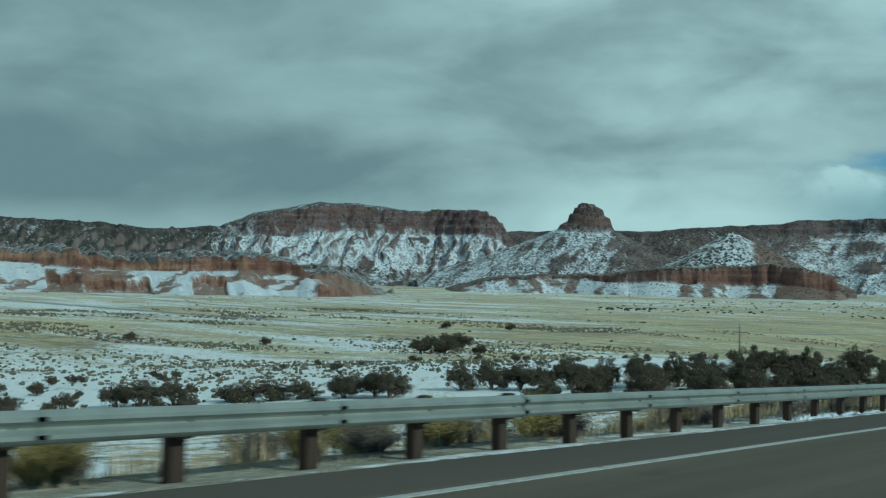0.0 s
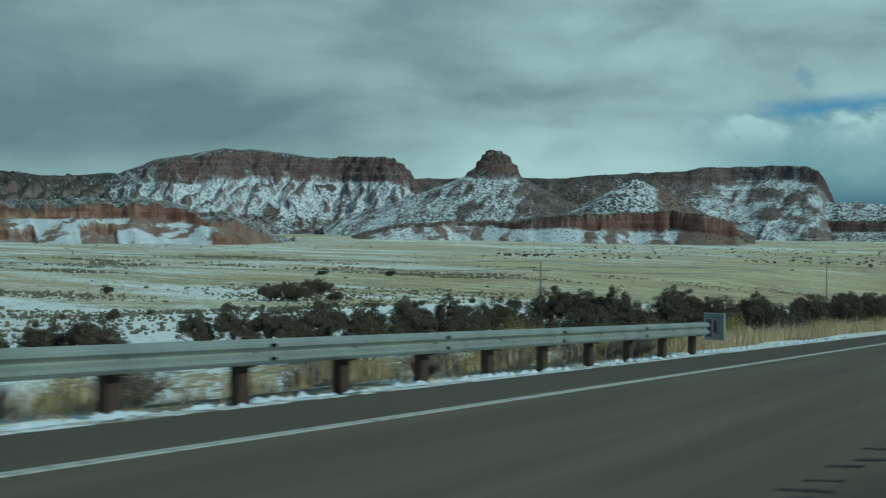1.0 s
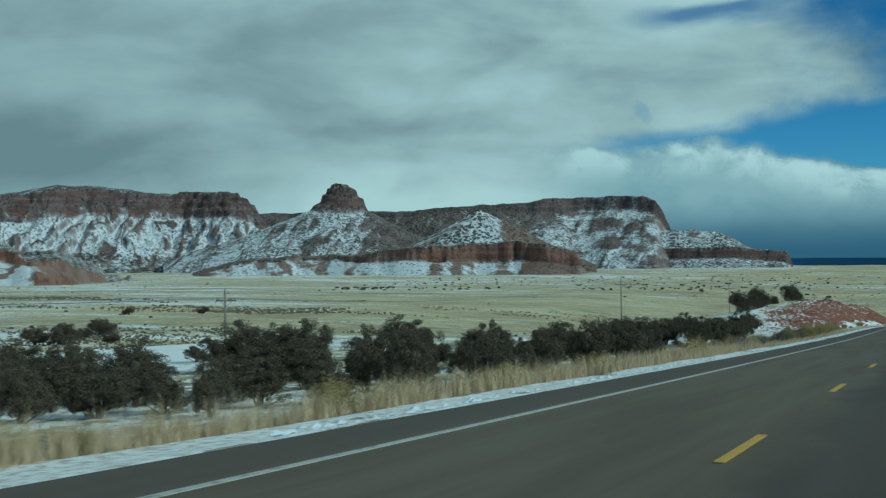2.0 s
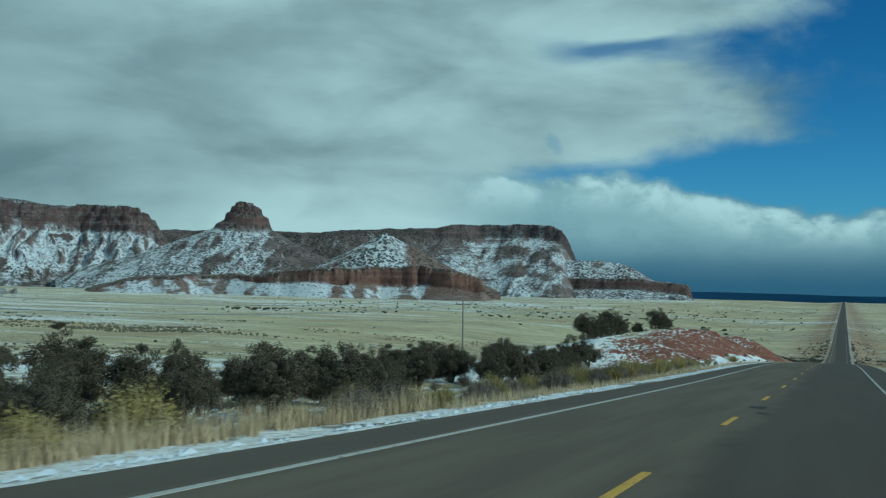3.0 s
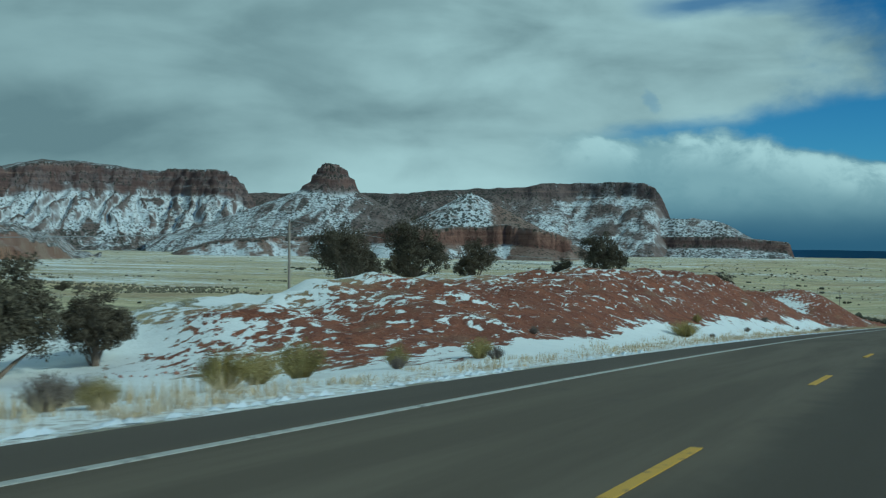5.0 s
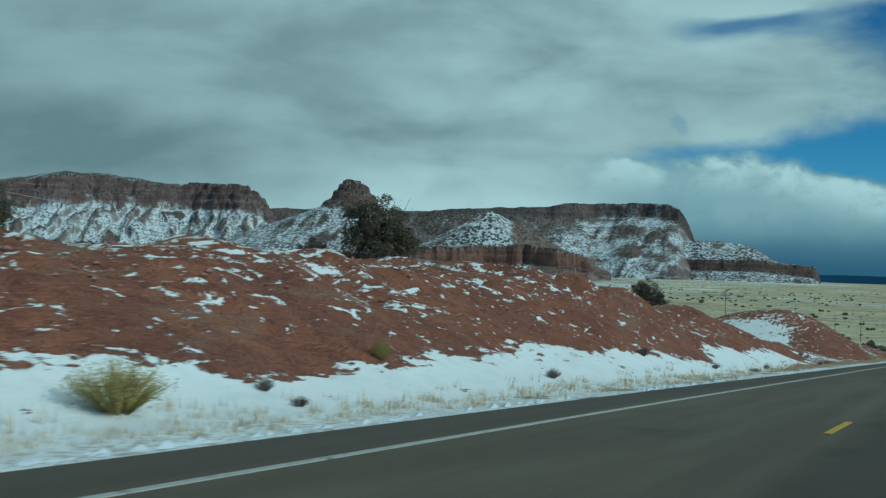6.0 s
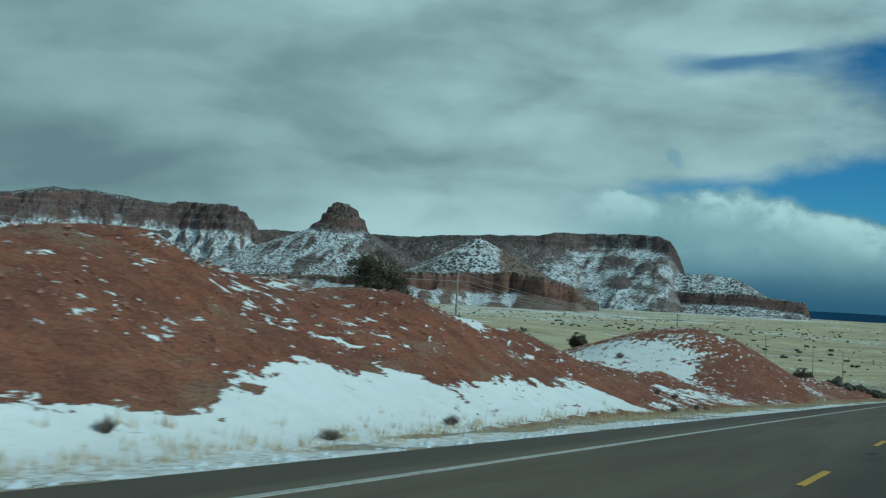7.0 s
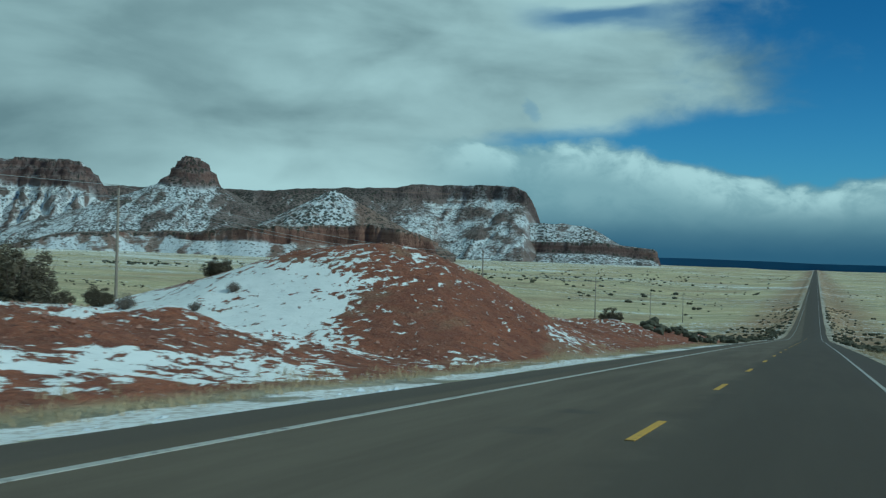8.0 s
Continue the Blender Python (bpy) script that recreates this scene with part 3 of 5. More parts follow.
def sector(name, az0, az1, r0, r1, shape, label, step=0.075, dr=9.0, warm=0.0):
    """A landform over a fan of ground: shape(az, r) gives height, cliff, snow and wood."""
    az = np.arange(az0, az1 + step, step)
    rr = np.arange(r0, r1 + dr, dr)
    A, R = np.meshgrid(az, rr)
    X, Y = HUB[0] - R * np.sin(np.radians(A)), HUB[1] + R * np.cos(np.radians(A))
    Z, cliff, snow, wood = shape(A, R, X, Y)
    base = natural_z(X, Y) - 6
    Z = np.maximum(Z, base)
    ob = grid_object(name, X, Y, Z, mesa_mat, {"cliff": cliff, "snow": snow, "wood": wood, "warm": np.full(A.shape, warm)}, shade=False)
    return tagged(ob, label, "mesa", kind="structure")


def level(r, el):
    return HUB[2] + r * np.tan(np.radians(el))


def profile(d, top, cliff_h, cliff_w, slope, foot_z):
    """Height against the distance d outside a rim: cliff, then a straightening talus."""
    c = (0.42 * smooth(0, 0.30 * cliff_w, d) + 0.33 * smooth(0.42 * cliff_w, 0.64 * cliff_w, d) + 0.25 * smooth(0.78 * cliff_w, cliff_w, d)) * cliff_h
    t = np.maximum(d - cliff_w * 0.7, 0) * slope
    fall = top - c - t
    return np.maximum(fall, foot_z - 0.02 * np.maximum(d, 0))


def with_apron(z, d, base, cliff_w, slope):
    """Below the cliff the ground falls away evenly from base, whatever the rim does above it."""
    w = smooth(0.7 * cliff_w, 1.35 * cliff_w, d)
    return z * (1 - w) + np.maximum(base - slope * np.maximum(d - 0.7 * cliff_w, 0), -60 - 0.02 * d) * w


def gullies(A, R, X, Y, seed, scale):
    q = fractal(np.radians(A) * 4200 / scale + R / (scale * 3.5), R / (scale * 4), seed, 4, 0.55)
    return np.abs(q)


def ledges(z, step, amount, wobble):
    """Beds of rock: flat treads and steep risers at even heights."""
    q = (z + wobble) / step
    k = np.floor(q)
    f = q - k
    t = (k + smooth(0.45, 1.0, f)) * step - wobble
    return z + (t - z) * amount


def ribs(A, R, spacing, seed):
    """Ridges that run down a talus slope, sharp along their crests: 0 in the gully, 1 on the crest."""
    u = np.radians(A) * R / spacing + 0.9 * fractal(A * 0.9, R / 170, seed, 3) - 0.45 * R / spacing
    tri = np.abs((u % 1.0) * 2 - 1)
    return np.clip(tri + 0.35 * fractal(A * 3.0, R / 60, seed + 1, 3), 0, 1.2)


def left_mesa(A, R, X, Y):
    front = 4300 + 150 * fractal(A * 0.20, 0 * A, 71, 4, 0.42) + 90 * np.sin(A * 0.5)
    top = level(front, np.interp(A, [35.2, 35.6, 36.0, 36.4, 37, 38.0, 39.4, 39.8, 41, 43.5, 46.2, 49.8, 51.5, 54, 56.5, 61, 66], [2.3, 2.75, 3.2, 3.55, 4.0, 4.12, 4.10, 3.92, 4.0, 4.12, 4.15, 3.5, 2.9, 2.75, 2.9, 3.1, 3.3]))
    d = front - R
    top = top + 12 * fractal(A * 0.9, 0 * A, 78, 4, 0.6)
    d = np.maximum(d, np.radians(36.0 - A) * R)
    d = d + 24 * fractal(A * 1.3, R / 70, 72, 3)
    inner = np.maximum(-d, 0)
    dome = np.interp(A, [36, 40, 46, 50, 54], [0.05, 0.06, 0.12, 0.10, 0.04]) * np.minimum(inner, 300)
    g = ribs(A, R, 78, 73)
    wall = np.interp(A, [36, 37, 48, 51, 54], [70, 92, 96, 36, 14])
    z = profile(d, top + dome, wall, 88, 0.46 + 0 * d, level(3600, 0.55)) + 30 * (g - 0.5) * smooth(60, 150, d) * (1 - smooth(330, 430, d))
    z = z + 14 * fractal(A * 3.2, R / 50, 75, 3) * smooth(-40, 0, d) * (1 - smooth(60, 100, d))
    z = ledges(z, 24.0, 0.6 * smooth(-60, 0, d) * (1 - smooth(80, 120, d)), 12 * fractal(A * 0.8, R / 400, 76, 2))
    low = smooth(400, 450, d)
    z = z - low * np.maximum(d - 420, 0) * 0.25 + low * 14 * fractal(A * 1.6, R / 120, 77, 3)
    cliff = smooth(-30, 4, d) * (1 - smooth(70, 104, d + 30 * fractal(A * 2.2, 0 * A, 79, 3))) * np.interp(A, [49, 53], [1.0, 0.25])
    snow = 0.62 - 0.36 * smooth(0.76, 1.0, g) + 0.12 * smooth(0.5, 0.1, g) + 0.16 * fractal(A * 0.7, R / 150, 74, 3) - 0.25 * (d < 0) - 0.20 * low - 0.30 * smooth(50, 54, A)
    return z, cliff, snow, np.clip(0.30 + 0.75 * (d < 0) + 0.85 * low + 1.9 * smooth(50, 53, A), 0, 2.3)


def right_mesa(A, R, X, Y):
    front = 4480 + 150 * fractal(A * 0.22, 0 * A, 81, 4, 0.42) - 40 * np.clip((15 - A) / 3, 0, 1)
    top = level(front, np.interp(A, [12.6, 13.1, 13.7, 14.3, 14.9, 19.2, 22.3, 26.5, 32, 37], [0.4, 1.6, 2.4, 3.28, 3.47, 3.48, 3.2, 2.98, 2.9, 2.8]))
    d = front - R
    d = np.maximum(d, np.radians(13.9 - A) * R)
    d = d + 14 * fractal(A * 1.6, R / 70, 82, 3)
    g = gullies(A, R, X, Y, 83, 70)
    top = top + 9 * fractal(A * 0.8, 0 * A, 88, 4, 0.6)
    z = profile(d, top + 0.05 * np.clip(-d, 0, 200), np.interp(A, [13, 20, 23, 30], [50, 46, 14, 10]), 44, np.interp(A, [13, 20, 24], [0.42, 0.42, 0.50]), -60) + 22 * (g - 0.3) * smooth(20, 90, d)
    z = ledges(z, 17.0, np.interp(A, [13, 20, 24], [0.8, 0.7, 0.3]) * smooth(-40, 0, d) * (1 - smooth(60, 150, d)), 8 * fractal(A * 0.8, R / 400, 86, 2))
    cliff = np.interp(A, [13, 20, 24], [0.85, 0.75, 0.35]) * smooth(-20, 4, d) * (1 - smooth(40, 66, d))
    snow = 0.31 + 0.5 * (0.30 - g) + 0.10 * smooth(100, 300, d) + 0.40 * fractal(A * 0.9, R / 110, 87, 3)
    snow = snow - 0.02 - 0.12 * smooth(19, 21, A) + 0.30 * fractal(0.3 * A, z / 26, 85, 3) - 0.20 * smooth(20.5, 23, A) + 0.05 * (d < 0)
    return z, cliff, snow + 0.10 * smooth(60, 140, d), 0.45 + 0.6 * smooth(20.5, 23, A)


def right_bench(A, R, X, Y):
    front = 4080 + 60 * fractal(A * 0.4, 0 * A, 91, 3, 0.45)
    top = level(front, np.interp(A, [6.9, 7.3, 7.6, 9.3, 10.2, 14, 19], [-0.6, 0.1, 0.34, 0.50, 0.60, 0.60, 0.40]))
    d = np.maximum(front - R, np.radians(7.5 - A) * R) + 7 * fractal(A * 2.0, R / 60, 92, 3)
    rise = np.interp(A, [9.3, 10.8, 11.2, 13, 15], [0.0, 0.42, 0.5, 0.56, 0.6]) * np.clip(-d - 10, 0, 130)
    g = gullies(A, R, X, Y, 93, 60)
    z = profile(d, top + rise, 36, 16, 0.34, -60) + 8 * (g - 0.3) * smooth(10, 60, np.abs(d))
    cliff = smooth(-6, 3, d) * (1 - smooth(20, 36, d))
    return z, cliff, 0.50 + 0.35 * (0.35 - g) - 0.2 * smooth(20, 0, d) * smooth(-14, -4, d), 0.9 + 0 * A


def spire_butte(A, R, X, Y):
    r0, a0 = 4020.0, 31.55
    u, v = np.radians(A - a0) * R, R - r0
    cap_r = np.hypot(u * 1.0, v * 0.8)
    ang = np.arctan2(v, u)
    cap_r = cap_r + 9 * fractal(ang * 3, cap_r / 90, 101, 3)
    hub = level(r0, 3.30)
    g = gullies(A, R, X, Y, 103, 50)
    wide = np.where(u > 0, 0.44, 0.52)
    cone = hub - np.maximum(np.hypot(np.where(u < 0, u, u * 0.92), v) - 60, 0) * wide * (1 - 0.10 * smooth(250, 520, np.hypot(u, v)))
    cone = cone + 13 * (g - 0.3) * smooth(60, 140, cap_r)
    steps = 12 * (1 - smooth(98, 112, cap_r)) + 26 * (1 - smooth(72, 80, cap_r + 0.16 * u)) + 22 * (1 - smooth(50, 57, cap_r + 0.16 * u)) + 18 * (1 - smooth(30, 38, np.hypot(u + 4, v) + 14 * fractal(ang * 3, 0 * u, 105, 2)))
    z = np.maximum(cone, -60) + steps * (cap_r < 126)
    z = z + 9 * fractal(u / 22, v / 22, 107, 2) * (cap_r < 106)
    # saddle to the ridge behind
    z = np.maximum(z, level(r0, 2.75) - np.abs(u - 30) * 0.30 - np.maximum(-v, 0) * 0.5 - 30 + 0.0 * v)
    cliff = 1 - smooth(100, 122, cap_r)
    return z, cliff, 0.52 + 0.7 * (0.26 - g) - 0.40 * smooth(60, 180, -u), 0.85 + 0 * A


def red_bench(A, R, X, Y):
    front = 2820 + 110 * fractal(A * 0.30, 0 * A, 111, 4, 0.5) + 120 * smooth(26, 34, A)
    top_el = np.interp(A, [18.0, 18.6, 19.5, 22, 25, 28, 31, 34, 37, 39, 42], [-0.2, 0.55, 0.82, 1.10, 1.02, 0.86, 0.56, 0.52, 0.30, -0.2, -1.4])
    top = level(front, top_el) + 7 * fractal(A * 0.9, 0 * A, 117, 3)
    d = np.maximum(front - R, np.radians(18.8 - A) * R) + 20 * fractal(A * 0.8, R / 300, 112, 2) + 4 * fractal(A * 3.2, R / 90, 137, 3, 0.6)
    flute = np.abs(value_noise(A * 5, 0 * A, 113) - 0.5) * 2
    g = gullies(A, R, X, Y, 114, 40)
    height = np.interp(A, [18, 19, 24, 26.5, 28.5, 31, 33, 36, 40], [22, 48, 52, 46, 34, 18, 13, 6, 3]) * (0.85 + 0.9 * fractal(A * 1.1, 0 * A, 118, 3) * smooth(22, 25, A))
    z = profile(d + 5 * flute * (1 - smooth(16, 26, d)), top + 0.03 * np.clip(-d, 0, 200), height, 18, 0.30, -60) + 5 * (gullies(A, R, X, Y, 119, 160) - 0.3) * smooth(30, 90, d)
    even = np.interp(A, [18, 19, 24, 26.5, 28.5, 31, 33, 36, 40], [20, 42, 46, 40, 30, 16, 11, 5, 3])
    z = with_apron(z, d, level(2850, top_el) - even + 6 * fractal(A * 0.6, R / 200, 120, 3), 18, 0.30)
    # the snowy cone on the bench
    u, v = np.radians(A - 24.0) * R, R - 3110
    q = np.hypot(u * 0.50, v * 0.62)
    q = q + 5 * fractal(np.arctan2(v, u) * 2, q / 60, 115, 3)
    cone = level(3110, 2.95) - q + 7 * (gullies(A, R, X, Y, 116, 30) - 0.3)
    hill = cone > z
    z = np.maximum(z, cone)
    cliff = smooth(-6, 2, d) * (1 - smooth(18, 30, d)) * (1 - hill) * (1 - 0.8 * smooth(27, 31, A) * smooth(0.08, -0.12, fractal(A * 1.3, 0 * A, 134, 3)))
    snow = np.where(hill, 0.62 - 0.14 * smooth(0, 140, u) - 0.6 * smooth(40, 110, -u), np.where(d > 12, 0.66 + 0.8 * fractal(A * 1.5, R / 90, 126, 3, 0.5) - 0.75 * smooth(22.5, 20.5, A), 0.34))
    wood = np.where(hill, 0.75 + 0.45 * (u > -10), np.where(d > 14, 0.05, 1.25))
    return z, cliff, snow, wood


def left_badland(A, R, X, Y):
    front = 1900 + 110 * fractal(A * 0.25, 0 * A, 121, 4, 0.5) + 240 * smooth(49, 44, A)
    top = level(front, np.interp(A, [43.5, 45, 47.4, 51, 54, 58, 61, 66], [-0.9, -0.4, 0.55, 1.30, 1.4, 1.35, 1.5, 1.8])) + 9 * fractal(A * 0.8, 0 * A, 127, 3)
    d = front - R + 40 * fractal(A * 0.42, R / 300, 122, 2) + 6 * fractal(A * 1.7, R / 60, 136, 3, 0.6)
    g = gullies(A, R, X, Y, 123, 60)
    upper = np.interp(A, [44, 47, 50, 66], [3, 8, 19, 19]) * (0.9 + 1.3 * fractal(A * 1.4, 0 * A, 128, 4, 0.6))
    z = profile(d, top + 10 * fractal(A * 2.6, 0 * A, 135, 3) + 0.05 * np.clip(-d, 0, 500), np.maximum(upper, 2), 13, 0.33, -60) + 4 * (g - 0.3) * smooth(10, 40, d)
    even = np.interp(A, [44, 47, 50, 66], [3, 8, 18, 18])
    z = with_apron(z, d, level(1900, np.interp(A, [43.5, 45, 47.4, 51, 54, 58, 61, 66], [-0.9, -0.4, 0.55, 1.30, 1.4, 1.35, 1.5, 1.8])) - even + 7 * fractal(A * 0.5, R / 90, 138, 3), 13, 0.33)
    # a lower wall, broken into separate stretches
    some = smooth(0.04, 0.14, fractal(A * 0.55 + 3.0, 0 * A, 132, 3))
    edge = 80 + 24 * fractal(A * 2.2, 0 * A, 133, 3)
    z = z + some * (7 * smooth(edge - 50, edge - 8, d) - 15 * smooth(edge - 2, edge + 6, d))
    z = ledges(z, 9.0, 0.65, 5 * fractal(A * 0.6, R / 200, 129, 2))
    high = smooth(-8, 2, d) * (1 - smooth(15, 26, d)) * smooth(46, 49, A)
    lowwall = some * smooth(edge - 8, edge - 2, d) * (1 - smooth(edge + 8, edge + 18, d))
    cliff = np.clip(high + lowwall, 0, 1)
    drift = smooth(-0.25, 0.05, fractal(A * 0.6 + 0.02 * R, R / 55, 130, 4)) * smooth(47.5, 49.5, A)
    snow = 0.26 + 0.60 * drift * smooth(12, 22, d) * (1 - smooth(edge - 12, edge + 30, d) * some) + 0.20 * (0.30 - g) + 0.22 * smooth(0, -30, d)
    return z, cliff, snow, np.where(d < -4, 1.15, -1.0)


sector("mesa_west", 35.3, 66, 3650, 4720, left_mesa, "long red sandstone mesa with snowy talus slopes", 0.06, 8.0, 0.28)
sector("mesa_north", 9.5, 38, 3700, 4720, right_mesa, "dark red flat-topped mesa with snow-dusted slopes")
sector("mesa_bench", 6.4, 21, 3650, 4300, right_bench, "low red cliff bench with a snowy slope above", 0.075, 9.0, 0.3)
sector("butte", 22.5, 41, 3450, 4400, spire_butte, "cone-shaped snowy butte with a red caprock spire", 0.075, 9.0, 0.4)
sector("mesa_front", 17.6, 42, 2500, 3350, red_bench, "fluted red cliff bench with a small snowy cone hill", 0.07, 5.0, 0.75)
sector("badland", 43, 66, 1650, 2600, left_badland, "low red badland cliffs with snow in the gullies", 0.075, 7.0, 1.0)


def build_distance():
    """The plain's far rim, haze and cloud shade put into its blue colour."""
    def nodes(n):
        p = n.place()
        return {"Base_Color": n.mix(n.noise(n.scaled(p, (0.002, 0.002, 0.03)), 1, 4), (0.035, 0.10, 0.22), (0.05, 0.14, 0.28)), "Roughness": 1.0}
    mat = material("far plain in haze blue", nodes)
    verts, faces = [], []
    n = 160
    for i in range(n + 1):
        a = radians(-55 + 100 * i / n)
        x, y = HUB[0] - 4780 * math.sin(a), HUB[1] + 4780 * math.cos(a)
        top = -14 + 9 * float(fractal(i / 14.0, 0.0, 131, 3))
        verts += [(x, y, -70), (x, y, top), (x - 60 * math.sin(a), y + 60 * math.cos(a), -70)]
    for i in range(n):
        a, b = 3 * i, 3 * i + 3
        faces += [(a, a + 1, b + 1, b), (a + 1, a + 2, b + 2, b + 1)]
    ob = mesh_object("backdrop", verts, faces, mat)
    tagged(ob, "far rim of the plain, haze and cloud shade painted blue", "distance", kind="structure")


build_distance()


# ---------------------------------------------------------------- materials of the things
def simple(name, c1, c2, scale, rough=0.8, metal=0.0, bump=0.3, reach=0.02, squash=(1, 1, 1)):
    def build(n):
        p = n.scaled(n.place(), squash)
        a, b = n.noise(p, scale, 5, 0.65), n.noise(p, scale * 7, 4, 0.6)
        col = n.mix(n.ramp(a, 0.35, 0.68), c1, c2)
        col = n.mix(n.ramp(b, 0.55, 0.8, 0, 0.4), col, tuple(0.6 * v for v in c1))
        return {"Base_Color": col, "Roughness": rough, "Metallic": metal, "Normal": n.bump(b, bump, reach)}
    return material(name, build)


def leafy(name, c1, c2, c3):
    def build(n):
        r = n.add("ShaderNodeNewGeometry").outputs["Random Per Island"]
        o = n.add("ShaderNodeObjectInfo").outputs["Random"]
        col = n.mix(r, c1, c2)
        col = n.mix(n.math("MULTIPLY", o, 0.5), col, c3)
        return {"Base_Color": col, "Roughness": 0.85}
    return material(name, build)


steel_mat = simple("galvanised steel", (0.37, 0.39, 0.345), (0.29, 0.31, 0.275), 1.4, 0.55, 0.35, 0.1, 0.004)
dark_steel = simple("dark steel", (0.10, 0.10, 0.10), (0.16, 0.15, 0.14), 3.0, 0.6, 0.5)
post_mat = simple("weathered timber", (0.050, 0.034, 0.025), (0.085, 0.058, 0.042), 3.0, 0.9, 0, 0.6, 0.01, (4, 4, 0.6))
pole_mat = simple("grey pole timber", (0.34, 0.29, 0.24), (0.24, 0.20, 0.165), 2.0, 0.9, 0, 0.5, 0.01, (5, 5, 0.4))
glassy = simple("brown porcelain", (0.16, 0.09, 0.06), (0.22, 0.12, 0.08), 5.0, 0.3)
bark_mat = simple("juniper bark", (0.16, 0.115, 0.085), (0.26, 0.20, 0.155), 4.0, 0.95, 0, 0.6, 0.02, (3, 3, 0.5))
juniper_mat = leafy("juniper foliage", (0.070, 0.059, 0.039), (0.146, 0.124, 0.083), (0.130, 0.100, 0.067))
sage_mat = leafy("grey sagebrush", (0.15, 0.122, 0.102), (0.26, 0.22, 0.185), (0.18, 0.138, 0.115))
rabbit_mat = leafy("dry rabbitbrush", (0.29, 0.225, 0.080), (0.50, 0.410, 0.16), (0.33, 0.265, 0.14))
grass_mat = leafy("dry bunch grass", (0.45, 0.335, 0.19), (0.70, 0.55, 0.34), (0.50, 0.40, 0.26))
shrub_mat = leafy("far shrub foliage", (0.045, 0.048, 0.030), (0.11, 0.105, 0.07), (0.08, 0.07, 0.05))
plain_sage_mat = leafy("plain sagebrush", (0.115, 0.105, 0.070), (0.24, 0.215, 0.150), (0.17, 0.145, 0.095))
stone_mat = leafy("red stone", (0.28, 0.12, 0.08), (0.50, 0.31, 0.24), (0.36, 0.19, 0.14))
snow_mat = simple("crusted snow", (0.80, 0.84, 0.88), (0.72, 0.76, 0.80), 1.5, 0.6, 0, 0.6, 0.05)
wire_mat = simple("aluminium wire", (0.34, 0.35, 0.35), (0.28, 0.29, 0.29), 2.0, 0.5, 0.3)


def top(name, at=(0, 0, 0)):
    ob = new(name)
    ob.empty_display_size = 0.3
    ob.matrix_basis = pose(*at)
    return ob


def gz(x, y):
    return float(ground_z(np.array([float(x)]), np.array([float(y)]))[0])


# ---------------------------------------------------------------- guard rail
RAIL_X, RAIL_TOP, RAIL_END, POST_STEP = -6.45, 0.60, 62.03, 1.905


def w_beam(y0, y1):
    """The folded sheet of a guard rail, with thickness, following the road."""
    prof = [(0.0, -0.155), (0.045, -0.13), (0.083, -0.10), (0.083, -0.06), (0.02, -0.022), (0.0, 0.0), (0.02, 0.022), (0.083, 0.06), (0.083, 0.10), (0.045, 0.13), (0.0, 0.155)]
    ring = prof + [(x - 0.006, z) for x, z in reversed(prof)]
    ys = np.linspace(y0, y1, max(2, int((y1 - y0) / 0.95) + 1))
    verts = [(RAIL_X + x, y, float(road_z(y)) + RAIL_TOP - 0.155 + z) for y in ys for x, z in ring]
    m = len(ring)
    faces = []
    for i in range(len(ys) - 1):
        for k in range(m):
            faces.append((i * m + k, i * m + (k + 1) % m, (i + 1) * m + (k + 1) % m, (i + 1) * m + k))
    faces += [tuple(range(m)), tuple(range((len(ys) - 1) * m, len(ys) * m))]
    return verts, faces


def build_rail():
    rail = tagged(top("guardrail"), "galvanised steel guardrail on dark timber posts along the road", "guardrail")
    y = RAIL_END + 0.3
    while y > -14:
        v, f = w_beam(y - 3.81 - 0.12, y)
        mesh_object("rail_panel", v, f, steel_mat, rail)
        y -= 3.81
    bm = bmesh.new()
    box(bm, 0, 0, -0.62, 0.15, 0.20, 1.36, 0.012)
    post_me = bpy.data.meshes.new("post")
    bm.to_mesh(post_me)
    bm = bmesh.new()
    box(bm, 0, 0, 0, 0.15, 0.15, 0.36, 0.012)
    block_me = bpy.data.meshes.new("block")
    bm.to_mesh(block_me)
    bm = bmesh.new()
    bmesh.ops.create_cone(bm, cap_ends=True, segments=8, radius1=0.02, radius2=0.014, depth=0.03, matrix=pose(0, 0, 0, 0, 90, 0))
    bolt_me = bpy.data.meshes.new("bolt")
    bm.to_mesh(bolt_me)
    for me, mat in ((post_me, post_mat), (block_me, post_mat), (bolt_me, dark_steel)):
        me.materials.append(mat)
    k = 0
    while RAIL_END - k * POST_STEP > -14:
        y = RAIL_END - k * POST_STEP
        z = float(road_z(y)) + RAIL_TOP
        tilt = random.uniform(-1.5, 1.5)
        for name, me, x, dz in (("post", post_me, RAIL_X - 0.24, -0.085), ("block", block_me, RAIL_X - 0.085, -0.155), ("bolt", bolt_me, RAIL_X + 0.012, -0.155)):
            ob = new(name, me)
            ob.parent = rail
            ob.matrix_basis = pose(x, y, z + dz, 0, tilt if name == "post" else 0, 0)
        k += 1


